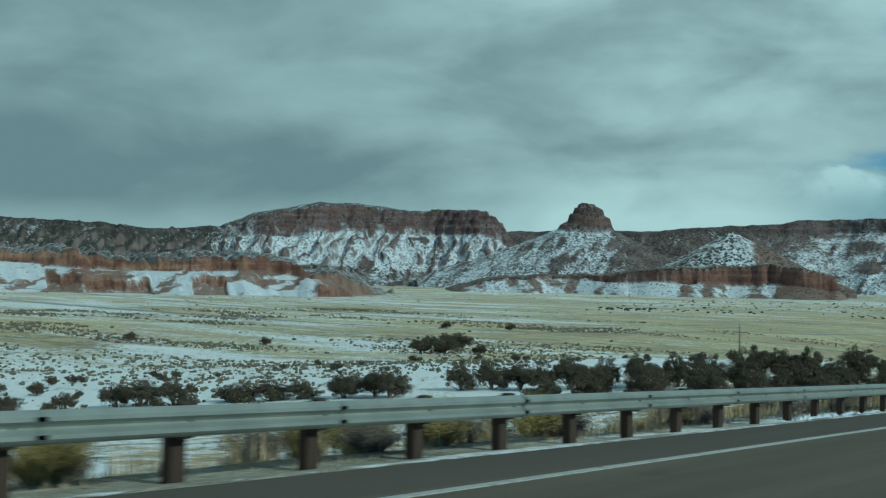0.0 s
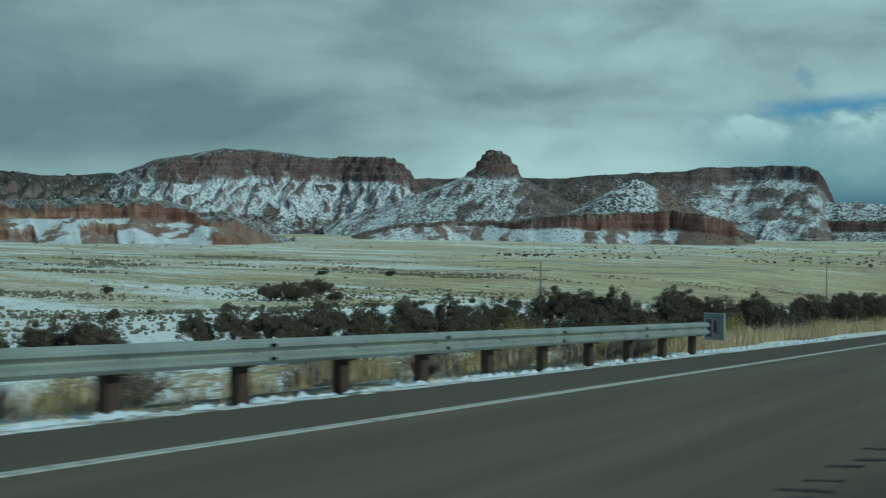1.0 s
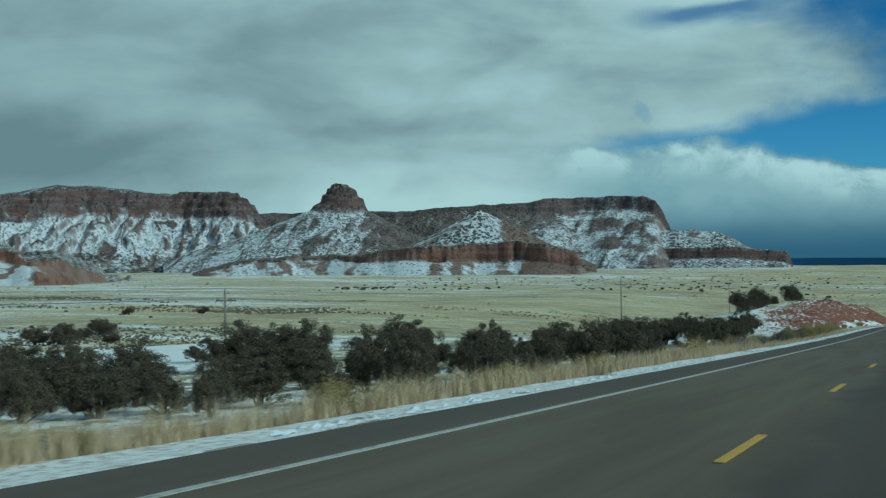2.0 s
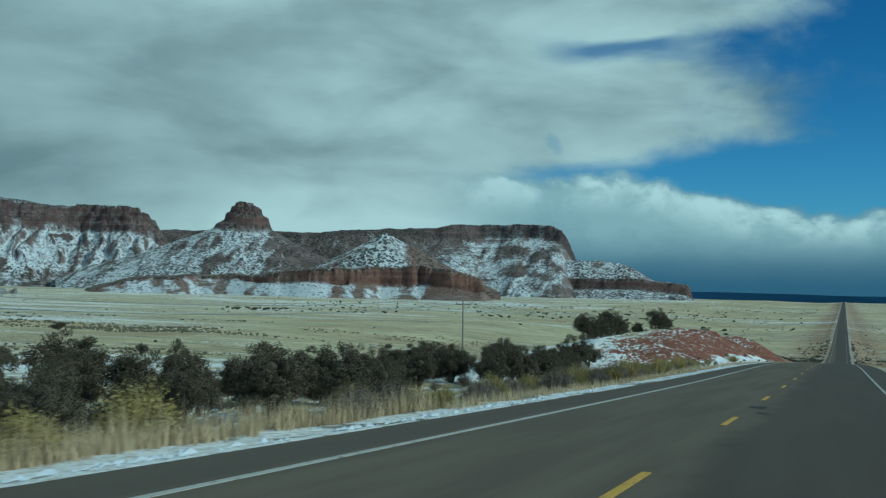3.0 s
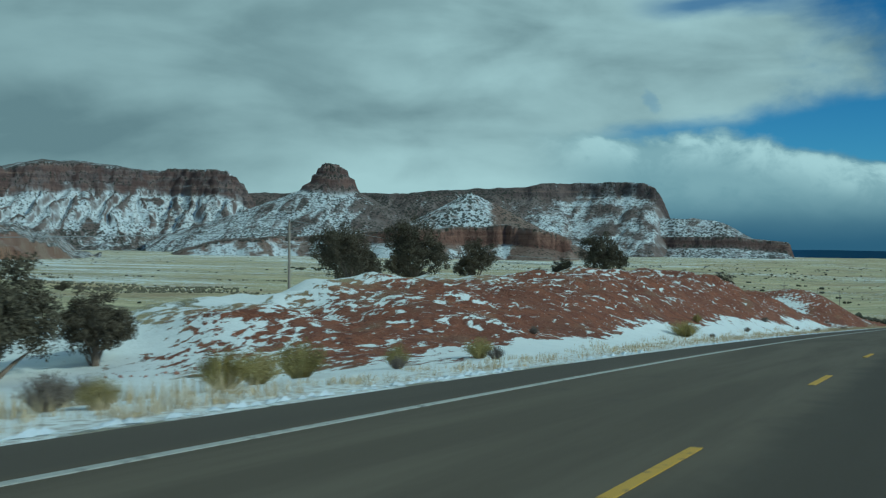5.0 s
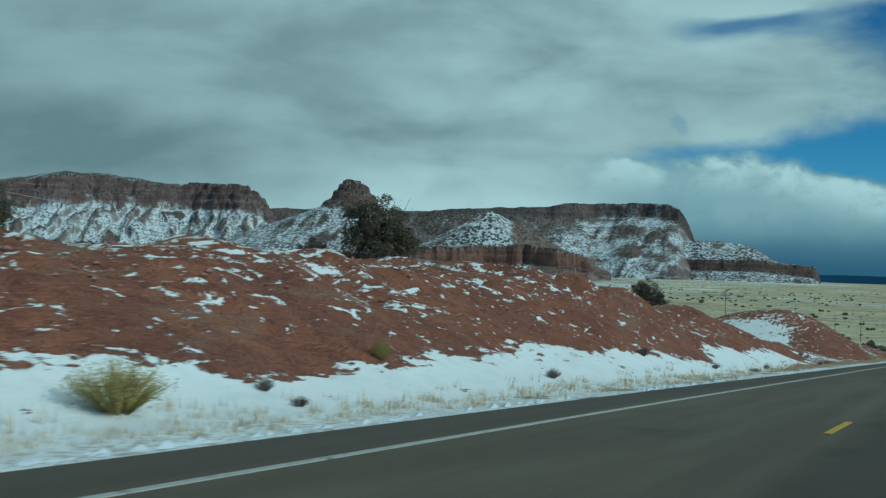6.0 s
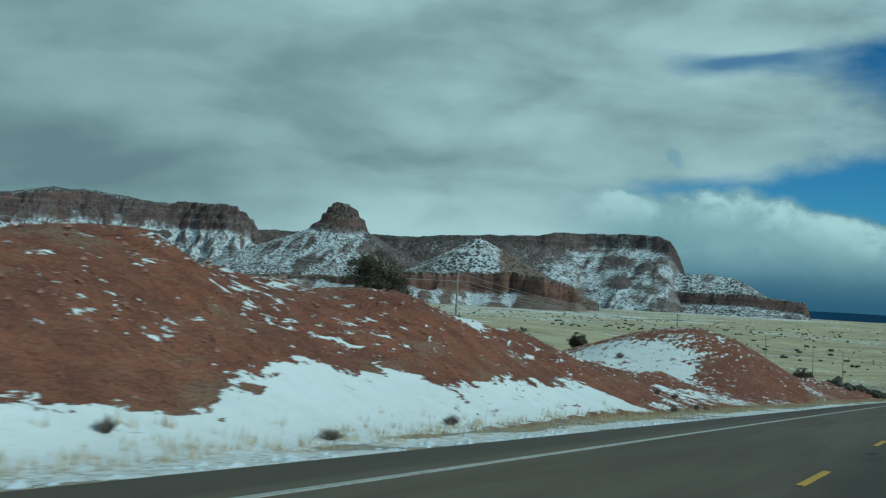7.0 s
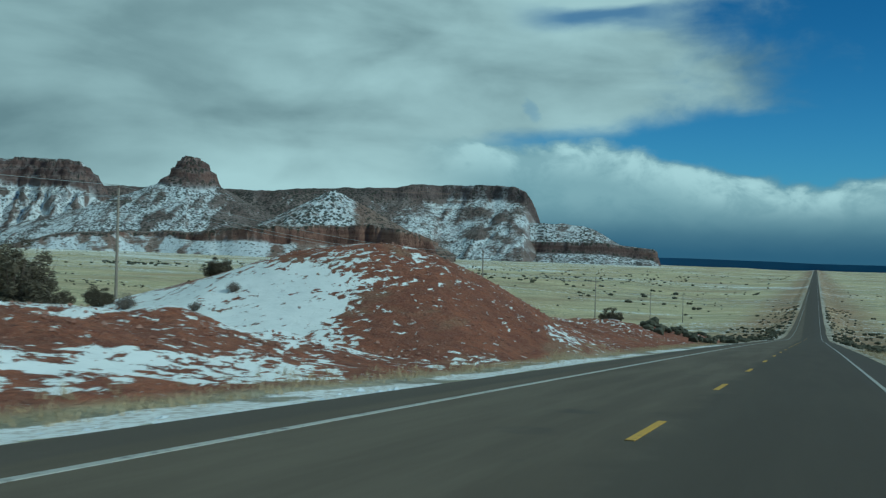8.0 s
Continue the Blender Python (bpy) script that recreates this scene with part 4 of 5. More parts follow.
def build_terminal():
    """The crash head that closes the rail, with its square plate."""
    y, z = RAIL_END + 0.35, float(road_z(RAIL_END)) + RAIL_TOP
    head = tagged(top("rail_terminal", (RAIL_X, y, z)), "grey steel guardrail end terminal with a square plate", "guardrail terminal")
    bm = bmesh.new()
    box(bm, 0.05, 0.20, 0.02, 0.10, 0.40, 0.04, 0.006)
    part("upper_channel", bm, dark_steel, head)
    bm = bmesh.new()
    box(bm, 0.05, 0.20, -0.32, 0.10, 0.40, 0.04, 0.006)
    part("lower_channel", bm, dark_steel, head)
    bm = bmesh.new()
    box(bm, 0.05, 0.02, -0.15, 0.16, 0.10, 0.44, 0.02)
    part("throat", bm, dark_steel, head)
    bm = bmesh.new()
    box(bm, 0.05, 0.38, -0.15, 0.13, 0.06, 0.36, 0.01)
    part("bracket", bm, dark_steel, head)
    bm = bmesh.new()
    box(bm, 0.02, 0.44, -0.16, 0.50, 0.03, 0.66, 0.012)
    box(bm, 0.26, 0.48, -0.16, 0.02, 0.12, 0.66, 0.006)
    box(bm, -0.22, 0.48, -0.16, 0.02, 0.12, 0.66, 0.006)
    part("plate", bm, steel_mat, head, "flat pale steel end plate")


build_rail()
build_terminal()


# ---------------------------------------------------------------- power line
POLES = [(-74, 26), (-67.0, 167.0), (-54.5, 274.6), (-54.0, 384.2), (-54.0, 492), (-54.0, 600), (-54.0, 708), (-54, 816)]
POLE_TOP = [4.5, -3.1, -4.3, -8.4, -13.0, -19.0, -26.0, -29.0]


def tube(points, radius, sides=6):
    verts, faces = [], []
    pts = [Vector(p) for p in points]
    for i, p in enumerate(pts):
        d = (pts[min(i + 1, len(pts) - 1)] - pts[max(i - 1, 0)]).normalized()
        a = d.cross(Vector((0, 0, 1)) if abs(d.z) < 0.9 else Vector((1, 0, 0))).normalized()
        b = d.cross(a)
        r = radius[i] if isinstance(radius, (list, tuple)) else radius
        for k in range(sides):
            t = 2 * math.pi * k / sides
            verts.append(p + (a * math.cos(t) + b * math.sin(t)) * r)
    for i in range(len(pts) - 1):
        for k in range(sides):
            j = (k + 1) % sides
            faces.append((i * sides + k, i * sides + j, (i + 1) * sides + j, (i + 1) * sides + k))
    faces += [tuple(range(sides))[::-1], tuple(range((len(pts) - 1) * sides, len(pts) * sides))]
    return verts, faces


def build_poles():
    tips = []
    for (x, y), zt in zip(POLES, POLE_TOP):
        base = gz(x, y)
        h = zt - base
        pole = tagged(top("utility_pole", (x, y, base)), "weathered wooden utility pole with a crossarm", "utility pole", "power line poles")
        v, f = tube([(0, 0, -0.6), (0, 0, h * 0.5), (0, 0, h)], [0.17, 0.14, 0.11], 10)
        mesh_object("shaft", v, f, pole_mat, pole, True)
        bm = bmesh.new()
        box(bm, 0, 0.13, h - 1.1, 2.6, 0.10, 0.13, 0.01)
        part("crossarm", bm, pole_mat, pole)
        for s in (-1, 1):
            v, f = tube([(0.75 * s, 0.16, h - 1.1), (0.05 * s, 0.14, h - 1.75)], 0.02, 5)
            mesh_object("brace", v, f, dark_steel, pole)
        pins = []
        for dx, dz in ((-1.15, -0.95), (1.15, -0.95), (0.0, 0.08)):
            v, f = tube([(dx, 0.13 if dx else 0, h + dz - 0.1), (dx, 0.13 if dx else 0, h + dz + 0.05), (dx, 0.13 if dx else 0, h + dz + 0.16)], [0.02, 0.06, 0.03], 8)
            mesh_object("insulator", v, f, glassy, pole, True)
            pins.append((x + dx, y + (0.13 if dx else 0), base + h + dz + 0.16))
        tips.append(pins)
    for a, b in zip(tips, tips[1:]):
        for p, q in zip(a, b):
            pts = []
            for i in range(25):
                u = i / 24
                pts.append((p[0] + (q[0] - p[0]) * u, p[1] + (q[1] - p[1]) * u, p[2] + (q[2] - p[2]) * u - 1.6 * 4 * u * (1 - u)))
            v, f = tube(pts, 0.022, 4)
            tagged(mesh_object("power_cable", v, f, wire_mat), "thin sagging overhead power cable between poles", "cable", "power cables")


build_poles()


# ---------------------------------------------------------------- plants
def leaf_cloud(rng, centres, per, size, flat=0.8):
    """Small leaf quads round clump centres (x, y, z, r)."""
    verts, faces = [], []
    for cx, cy, cz, r in centres:
        for _ in range(per):
            d = Vector((rng.gauss(0, 1), rng.gauss(0, 1), rng.gauss(0, 1))).normalized()
            p = Vector((cx, cy, cz)) + Vector((d.x, d.y, d.z * flat)) * r * (0.55 + 0.55 * rng.random())
            u = Vector((rng.gauss(0, 1), rng.gauss(0, 1), rng.gauss(0, 1))).normalized()
            w = u.cross(d + Vector((0.01, 0.02, 0))).normalized()
            s = size * rng.uniform(0.6, 1.5)
            k = len(verts)
            verts += [p - u * s * 0.5, p + w * s * 0.33, p + u * s * 0.6, p - w * s * 0.33]
            faces.append((k, k + 1, k + 2, k + 3))
    return verts, faces


def lump(verts, faces, c, r, rng, fine=1):
    """A rough dark core inside a clump."""
    bm = bmesh.new()
    bmesh.ops.create_icosphere(bm, subdivisions=fine, radius=r)
    k = len(verts)
    for v in bm.verts:
        verts.append(Vector(c) + v.co * rng.uniform(0.75, 1.15))
    bm.verts.index_update()
    for f in bm.faces:
        faces.append(tuple(k + v.index for v in f.verts))
    bm.free()


def make_juniper(seed, height, width, open_crown=0.0):
    """A juniper of that size: twisting trunks, limbs and a ragged crown."""
    rng = random.Random(seed)
    tree = top("juniper")
    # a crown of five to seven rounded lobes, each a shell of small sprays
    lobes = [(rng.uniform(-0.06, 0.06) * width, rng.uniform(-0.06, 0.06) * width, 0.62 * height, 0.30 * width)]
    n = rng.randint(5, 7)
    for i in range(n):
        a = 2 * math.pi * (i + rng.uniform(-0.3, 0.3)) / n
        reach = rng.uniform(0.20, 0.32) * width
        lobes.append((reach * math.cos(a), reach * math.sin(a), rng.uniform(0.28, 0.58) * height, rng.uniform(0.17, 0.27) * width))
    clumps = []
    for lx, ly, lz, lr in lobes:
        for _ in range(24):
            d = Vector((rng.gauss(0, 1), rng.gauss(0, 1), rng.gauss(0.1, 1))).normalized() * lr * rng.uniform(0.62, 1.08)
            clumps.append((lx + d.x, ly + d.y, max(0.12 * height, lz + d.z * 0.95), rng.uniform(0.06, 0.12) * width))
    rng.shuffle(clumps)
    verts, faces = leaf_cloud(rng, clumps, 165 if not open_crown else 150, 0.020 * (height + width) * 0.5)
    for lx, ly, lz, lr in lobes:
        lump(verts, faces, (lx, ly, lz), lr * (0.26 if open_crown else 0.30), rng)
    crown = mesh_object("crown", verts, faces, juniper_mat, tree)
    v, f = tube([(0, 0, -0.3), (0.08, -0.05, 0.22 * height), (-0.05, 0.1, 0.6 * height)], [0.05 * width, 0.035 * width, 0.012 * width], 7)
    mesh_object("trunk", v, f, bark_mat, tree)
    for k in range(4):
        cx, cy, cz, r = clumps[k * 7 + 1]
        mid = (cx * 0.45 + rng.uniform(-0.2, 0.2), cy * 0.45 + rng.uniform(-0.2, 0.2), cz * 0.45)
        v, f = tube([(rng.uniform(-0.12, 0.12), rng.uniform(-0.12, 0.12), -0.2), mid, (cx, cy, cz)], [0.022 * width, 0.014 * width, 0.012], 6)
        mesh_object("limb", v, f, bark_mat, tree)
    if open_crown:
        for k in range(14):
            x, y = rng.uniform(-0.42, 0.42) * width, rng.uniform(-0.42, 0.42) * width
            lift = height * (1.12 - 0.5 * (abs(x) + abs(y)) / width) * rng.uniform(0.85, 1.0)
            v, f = tube([(x * 0.3, y * 0.3, 0.3 * height), (x * 0.8, y * 0.8, 0.75 * lift), (x * 1.05 + rng.uniform(-0.15, 0.15), y, lift)], [0.035, 0.018, 0.004], 5)
            mesh_object("dead_limb", v, f, bark_mat, tree)
    return tree


def make_brush(seed, name, mat, stems, height, width, tuft):
    """A dry desert shrub: a fan of thin stems with fuzzy tips."""
    rng = random.Random(seed)
    shrub = top(name)
    verts, faces, tips, sprays = [], [], [], []
    for _ in range(stems):
        a, lean = rng.uniform(0, 2 * math.pi), rng.random() ** 0.6
        tip = Vector((math.cos(a) * lean * width * 0.5, math.sin(a) * lean * width * 0.5, height * rng.uniform(0.55, 1.0) * (1 - 0.45 * lean * lean)))
        root = Vector((tip.x * 0.2, tip.y * 0.2, -0.05))
        side = Vector((-math.sin(a + 1), math.cos(a + 1), 0)) * rng.uniform(0.006, 0.014)
        mid = root.lerp(tip, 0.55) + Vector((0, 0, 0.06 * height))
        k = len(verts)
        verts += [root - side, root + side, mid + side, mid - side, tip]
        faces += [(k, k + 1, k + 2, k + 3), (k + 3, k + 2, k + 4)]
        for _ in range(tuft):
            d = Vector((rng.gauss(0, 1), rng.gauss(0, 1), rng.gauss(0, 1))).normalized()
            p = root.lerp(tip, rng.uniform(0.45, 1.0)) + d * 0.06 * width
            u = Vector((rng.gauss(0, 1), rng.gauss(0, 1), rng.gauss(0.8, 1))).normalized()
            w = u.orthogonal().normalized()
            s = rng.uniform(0.02, 0.05) * (0.6 + 0.4 * height)
            k = len(tips)
            tips += [p, p + u * s * 0.6 + w * s * 0.28, p + u * s * 1.2, p + u * s * 0.6 - w * s * 0.28]
            sprays.append((k, k + 1, k + 2, k + 3))
    mesh_object("stem_fan", verts, faces, mat, shrub)
    mesh_object("foliage", tips, sprays, mat, shrub)
    return shrub


def scaled_pose(x, y, z, turn, sx, sz):
    return pose(x, y, z, 0, 0, turn) @ Matrix.Diagonal((sx, sx, sz, 1))


JUNIPERS = [make_juniper(s, 4.0, 4.4) for s in (1, 2, 3, 4, 5)]
for ob in JUNIPERS:
    tagged(ob, "dark green juniper tree with a ragged round crown", "juniper tree", "junipers on the slope")
THIN = make_juniper(9, 3.9, 3.6, 1.0)
tagged(THIN, "open juniper with dead twigs on the bank top", "juniper tree", "junipers on the bank")
OLD_PLACED = {}


def plant(template, x, y, turn, sx, sz=None, sink=0.0):
    """The template itself goes to the first place, copies to the others."""
    m = scaled_pose(x, y, gz(x, y) - sink, turn, sx, sz or sx)
    if template.name not in OLD_PLACED:
        OLD_PLACED[template.name] = True
        template.matrix_basis = m
        return template
    copy = copy_thing(template, Matrix.Identity(4))
    copy.matrix_basis = m
    return copy


# x, y, height and width of the trees that stand out
WOOD_END = [(-20.9, 210.6, 3.9, 4.4), (-23.8, 207.8, 2.9, 3.5), (-28.7, 211.6, 2.9, 3.4), (-29.3, 214.5, 3.3, 3.2), (-22.4, 195.4, 3.0, 3.8), (-19.3, 187.6, 3.2, 2.8), (-21.5, 189.5, 3.5, 3.4), (-20.4, 184.6, 2.8, 2.6),
            (-26.5, 192.5, 3.3, 3.4), (-29.5, 196.5, 3.5, 4.4), (-17.9, 190.6, 2.4, 2.2), (-33.0, 206.0, 2.6, 3.0), (-20.2, 213.8, 2.6, 2.6), (-26.2, 207.3, 3.2, 2.9), (-35.5, 201.0, 2.7, 3.2),
            (-36.3, 214.3, 2.6, 4.4), (-33.6, 211.0, 2.5, 3.8), (-22.2, 205.6, 2.8, 2.8), (-35.2, 207.4, 3.4, 3.8), (-18.7, 198.4, 2.7, 2.6)]
WOOD_MIDDLE = [(-33.0, 172.6, 3.5, 3.6), (-30.9, 175.0, 3.2, 3.0), (-30.3, 178.5, 3.5, 3.0), (-30.8, 183.7, 3.7, 3.8), (-31.7, 191.1, 3.5, 3.8), (-27.5, 172.0, 3.0, 3.2), (-26.0, 177.5, 3.2, 3.2), (-25.2, 182.5, 3.0, 3.0),
               (-38.5, 173.5, 4.6, 3.6), (-27.9, 158.2, 4.3, 3.5), (-25.6, 162.4, 4.5, 4.6), (-23.5, 166.0, 4.2, 4.4), (-31.3, 171.5, 4.3, 5.0), (-25.5, 189.8, 3.4, 3.2), (-39.2, 157.3, 5.0, 4.1), (-36.0, 186.0, 3.4, 3.6),
               (-22.5, 170.5, 3.0, 3.0), (-35.0, 179.5, 3.2, 3.4)]
WOOD_START = [(-54.0, 138.5, 5.2, 6.0), (-58.5, 134.5, 4.6, 4.6), (-51.0, 131.5, 4.4, 4.8), (-41.3, 131.2, 4.3, 3.4), (-41.9, 137.7, 4.1, 4.6), (-45.5, 149.2, 4.9, 5.2), (-37.5, 145.3, 4.4, 4.4), (-33.3, 143.7, 5.2, 3.9),
              (-28.0, 148.2, 3.9, 4.2), (-30.5, 151.5, 4.2, 3.6), (-46.5, 141.5, 4.2, 4.6), (-62.0, 141.0, 4.8, 5.0), (-36.2, 137.6, 3.4, 3.6), (-50.5, 145.2, 3.8, 4.4), (-33.5, 155.0, 3.6, 3.8), (-47.8, 134.5, 3.6, 4.0)]
LOW_GROVE = [(-55.3, 164.3, 5.4, 5.2), (-51.1, 177.3, 4.8, 5.6), (-51.8, 157.9, 3.8, 4.6), (-56.0, 159.5, 3.6, 4.6), (-64.2, 165.0, 5.6, 5.4), (-60.5, 168.0, 4.8, 5.0), (-68.2, 146.6, 5.2, 5.0), (-72.5, 143.5, 4.8, 5.0), (-64.0, 150.5, 4.6, 4.6),
             (-74.4, 146.3, 5.0, 4.8), (-82.3, 139.2, 5.4, 5.6), (-78.4, 142.4, 4.8, 5.0), (-86.0, 136.5, 4.8, 4.8), (-94.8, 135.9, 4.9, 5.2), (-98.6, 133.0, 4.5, 4.6), (-91.0, 138.5, 4.4, 4.6)]
FAR_GROVE = [(-102.0, 119.9, 5.0, 5.6), (-109.8, 118.4, 4.4, 5.4), (-106.5, 121.5, 4.0, 4.6), (-120.7, 113.3, 3.4, 5.0), (-116.4, 115.5, 3.2, 4.6), (-124.8, 111.0, 3.2, 4.8), (-140.1, 103.4, 4.6, 5.6), (-136.0, 106.5, 4.4, 5.2),
             (-144.0, 101.5, 4.2, 4.6), (-129.5, 112.0, 2.6, 3.6), (-150.5, 96.5, 3.0, 3.6), (-113.0, 128.0, 3.0, 3.4), (-160.0, 92.0, 3.0, 4.0)]


NEAR_GROVE = [(-64.5, 114.7, 5.6, 5.4), (-58.1, 115.8, 5.6, 5.4), (-59.9, 121.5, 4.6, 4.8), (-54.7, 128.0, 4.4, 4.6), (-46.2, 160.4, 5.4, 4.6), (-43.6, 168.8, 4.4, 4.2), (-37.3, 167.6, 4.8, 4.6), (-70.5, 112.5, 4.4, 4.8), (-68.2, 138.8, 4.6, 5.0)]


def build_junipers():
    rng = random.Random(40)
    for grove in (WOOD_END, WOOD_MIDDLE, WOOD_START, NEAR_GROVE, LOW_GROVE, FAR_GROVE):
        more = 1.18 if grove in (LOW_GROVE, FAR_GROVE) else 0.98
        for x, y, h, wide in grove:
            plant(rng.choice(JUNIPERS), x, y, rng.uniform(0, 360), wide / 4.4 * more, h / 4.0 * (0.46 + 0.50 * more))
    # lesser trees among them
    n = 0
    while n < 14:
        y = rng.uniform(122, 190)
        x = -rng.uniform(27, 56) - max(0, 150 - y) * 0.35
        if float(fractal(x / 10, y / 10, 27, 2)) < 0.0:
            continue
        h = rng.uniform(1.6, 3.0)
        plant(rng.choice(JUNIPERS), x, y, rng.uniform(0, 360), h / 4.0 * rng.uniform(1.0, 1.3), h / 4.0)
        n += 1
    # scattered over the slope below
    n = 0
    while n < 46:
        y = rng.uniform(70, 330)
        x = -75 - 150 * rng.random() ** 1.1
        if y > 222 and x > -110 or float(fractal(x / 24, y / 24, 7, 2)) < -0.05:
            continue
        h = rng.uniform(1.2, 2.6)
        plant(rng.choice(JUNIPERS), x, y, rng.uniform(0, 360), h / 4.0 * rng.uniform(1.0, 1.35), h / 4.0)
        n += 1
    # groups out on the plain
    for x, y, s in ((-262, 337.6, 2.1), (-273, 336, 1.9), (-286, 381, 2.0), (-297, 372, 1.6), (-255, 352, 1.2), (-276, 361, 1.3), (-311, 407, 1.5), (-300, 396, 1.3), (-322, 415, 1.4), (-433, 558, 1.5), (-400, 585, 1.4), (-360, 330, 1.1), (-420, 300, 1.2)):
        plant(rng.choice(JUNIPERS), x, y, rng.uniform(0, 360), s * 1.25, s * 0.95)
    # on the crest of the cut
    for x, y, s in ((-22.6, 271.2, 1.08), (-25.6, 270.7, 0.62), (-27.0, 269.0, 0.55), (-24.5, 250.5, 0.80), (-23.5, 240.5, 0.95), (-25.5, 236.5, 1.0), (-23, 233.0, 0.72), (-27, 246, 0.7), (-28.6, 342.8, 1.15), (-20.0, 306.6, 0.74)):
        plant(THIN, x, y, rng.uniform(0, 360), s, s)
    for x, y, s in ((-30.5, 362, 0.42), (-21.4, 441.2, 0.70), (-33, 351, 0.35), (-29.5, 349.5, 0.34), (-40, 349, 0.5)):
        plant(rng.choice(JUNIPERS), x, y, rng.uniform(0, 360), s * 1.1, s)


build_junipers()

SAGE = [make_brush(s, "sagebrush", sage_mat, 190, 0.9, 1.3, 14) for s in (21, 22, 23)]
RABBIT = [make_brush(s, "rabbitbrush", rabbit_mat, 210, 1.1, 1.35, 15) for s in (31, 32, 33)]
for ob in SAGE:
    tagged(ob, "grey leafless sagebrush shrub on the verge", "shrub", "sagebrush on the verge")
for ob in RABBIT:
    tagged(ob, "yellow dry rabbitbrush shrub on the verge", "shrub", "rabbitbrush on the verge")


TALL = [(-9.4, 73.4, 1.55, 1.4), (-10.0, 75.2, 1.3, 1.3), (-9.4, 69.6, 0.85, 1.5), (-10.2, 68.4, 0.8, 1.3), (-9.7, 81.0, 1.1, 1.4), (-8.9, 79.0, 0.75, 1.1), (-9.2, 85.5, 0.95, 1.3), (-9.6, 77.4, 0.95, 1.5), (-8.8, 82.8, 1.0, 1.3), (-10.2, 71.4, 1.05, 1.5)]


def build_brush():
    rng = random.Random(50)
    y = 2.0
    while y < 214:
        for _ in range(2):
            x = -rng.uniform(8.4, 14.5)
            if y > 180 and rng.random() < 0.7:
                continue
            kind = RABBIT if float(fractal(x / 9, y / 9, 8, 2)) + rng.uniform(-0.4, 0.4) > -0.1 else SAGE
            s = 0.45 + 0.65 * rng.random() ** 1.5
            if 66 < y < 130 and rng.random() < 0.2:
                s *= 1.35
            plant(rng.choice(kind), x, y + rng.uniform(-1, 1), rng.uniform(0, 360), s * 1.1, s * rng.uniform(0.85, 1.15))
        y += rng.uniform(1.2, 2.0)
    for x, y, s in ((-9.5, 188.8, 1.05), (-11.0, 252.0, 0.5), (-9.8, 213, 0.6), (-9.2, 178.5, 1.0), (-8.4, 180.6, 1.0), (-8.2, 181.7, 0.7), (-8.9, 187.6, 1.0)):
        plant(RABBIT[0], x, y, rng.uniform(0, 360), s)
    # a thick belt of brush between the wood and the road, and behind the rail
    for _ in range(85):
        y = rng.uniform(128, 184)
        x = -8.3 - 5.5 * rng.random() ** 1.3
        s = rng.uniform(0.65, 1.15)
        plant(rng.choice(RABBIT + SAGE), x, y, rng.uniform(0, 360), s * 1.15, s * rng.uniform(0.95, 1.2))
    for _ in range(62):
        y, s = rng.uniform(4, 63), rng.uniform(0.5, 0.85)
        plant(rng.choice(RABBIT + SAGE + SAGE), -rng.uniform(7.7, 9.6), y, rng.uniform(0, 360), s * 1.2, s)
    for x, y, s in ((-9.6, 206.0, 0.8), (-9.9, 207.4, 0.7), (-10.3, 209.5, 0.85), (-9.4, 217.0, 0.6)):
        plant(RABBIT[2], x, y, rng.uniform(0, 360), s * 1.2, s)
    # tall brush where the rail ends
    for x, y, h, wide in TALL:
        plant(RABBIT[2], x, y, rng.uniform(0, 360), wide / 1.35, h / 1.1)
    for x, y, h, wide in ((-9.6, 80.4, 1.45, 1.6), (-10.4, 79.6, 1.3, 1.4), (-10.6, 83.0, 1.2, 1.5), (-10.0, 87.5, 1.0, 1.3)):
        plant(SAGE[1], x, y, rng.uniform(0, 360), wide / 1.3, h / 0.9)
    # grey sage on the snowy slope below the wood, and twigs in the drift at the foot of the cut
    for _ in range(70):
        plant(rng.choice(SAGE), -rng.uniform(14, 34), rng.uniform(95, 215), rng.uniform(0, 360), rng.uniform(0.6, 1.1))
    for _ in range(8):
        y = rng.uniform(224, 322)
        plant(rng.choice(SAGE), -rng.uniform(7.9, 9.8), y, rng.uniform(0, 360), rng.uniform(0.25, 0.45), rng.uniform(0.22, 0.4))
    plant(RABBIT[1], -9.3, 241.2, 75, 1.3, 0.85)
    for x, y, s in ((-9.0, 191.3, 0.7), (-8.8, 183.6, 0.9), (-10.4, 186.0, 1.1), (-11.5, 187.5, 1.0), (-9.0, 199.5, 0.75), (-9.3, 201.5, 0.7), (-8.7, 183.0, 0.75), (-8.6, 184.4, 0.85), (-9.4, 187.0, 0.9), (-8.8, 190.2, 0.8), (-25.4, 203.4, 1.5), (-22.6, 200.8, 1.4), (-28.0, 204.6, 1.5), (-20.6, 196.6, 1.3)):
        plant(SAGE[0], x, y, rng.uniform(0, 360), s)
    for _ in range(7):
        y = rng.uniform(205, 330)
        plant(rng.choice(SAGE), -rng.uniform(8.5, 11.5), y, rng.uniform(0, 360), rng.uniform(0.3, 0.5))
    for _ in range(30):
        plant(rng.choice(SAGE), -rng.uniform(19.5, 30), rng.uniform(250, 400), rng.uniform(0, 360), rng.uniform(0.5, 1.0))


build_brush()


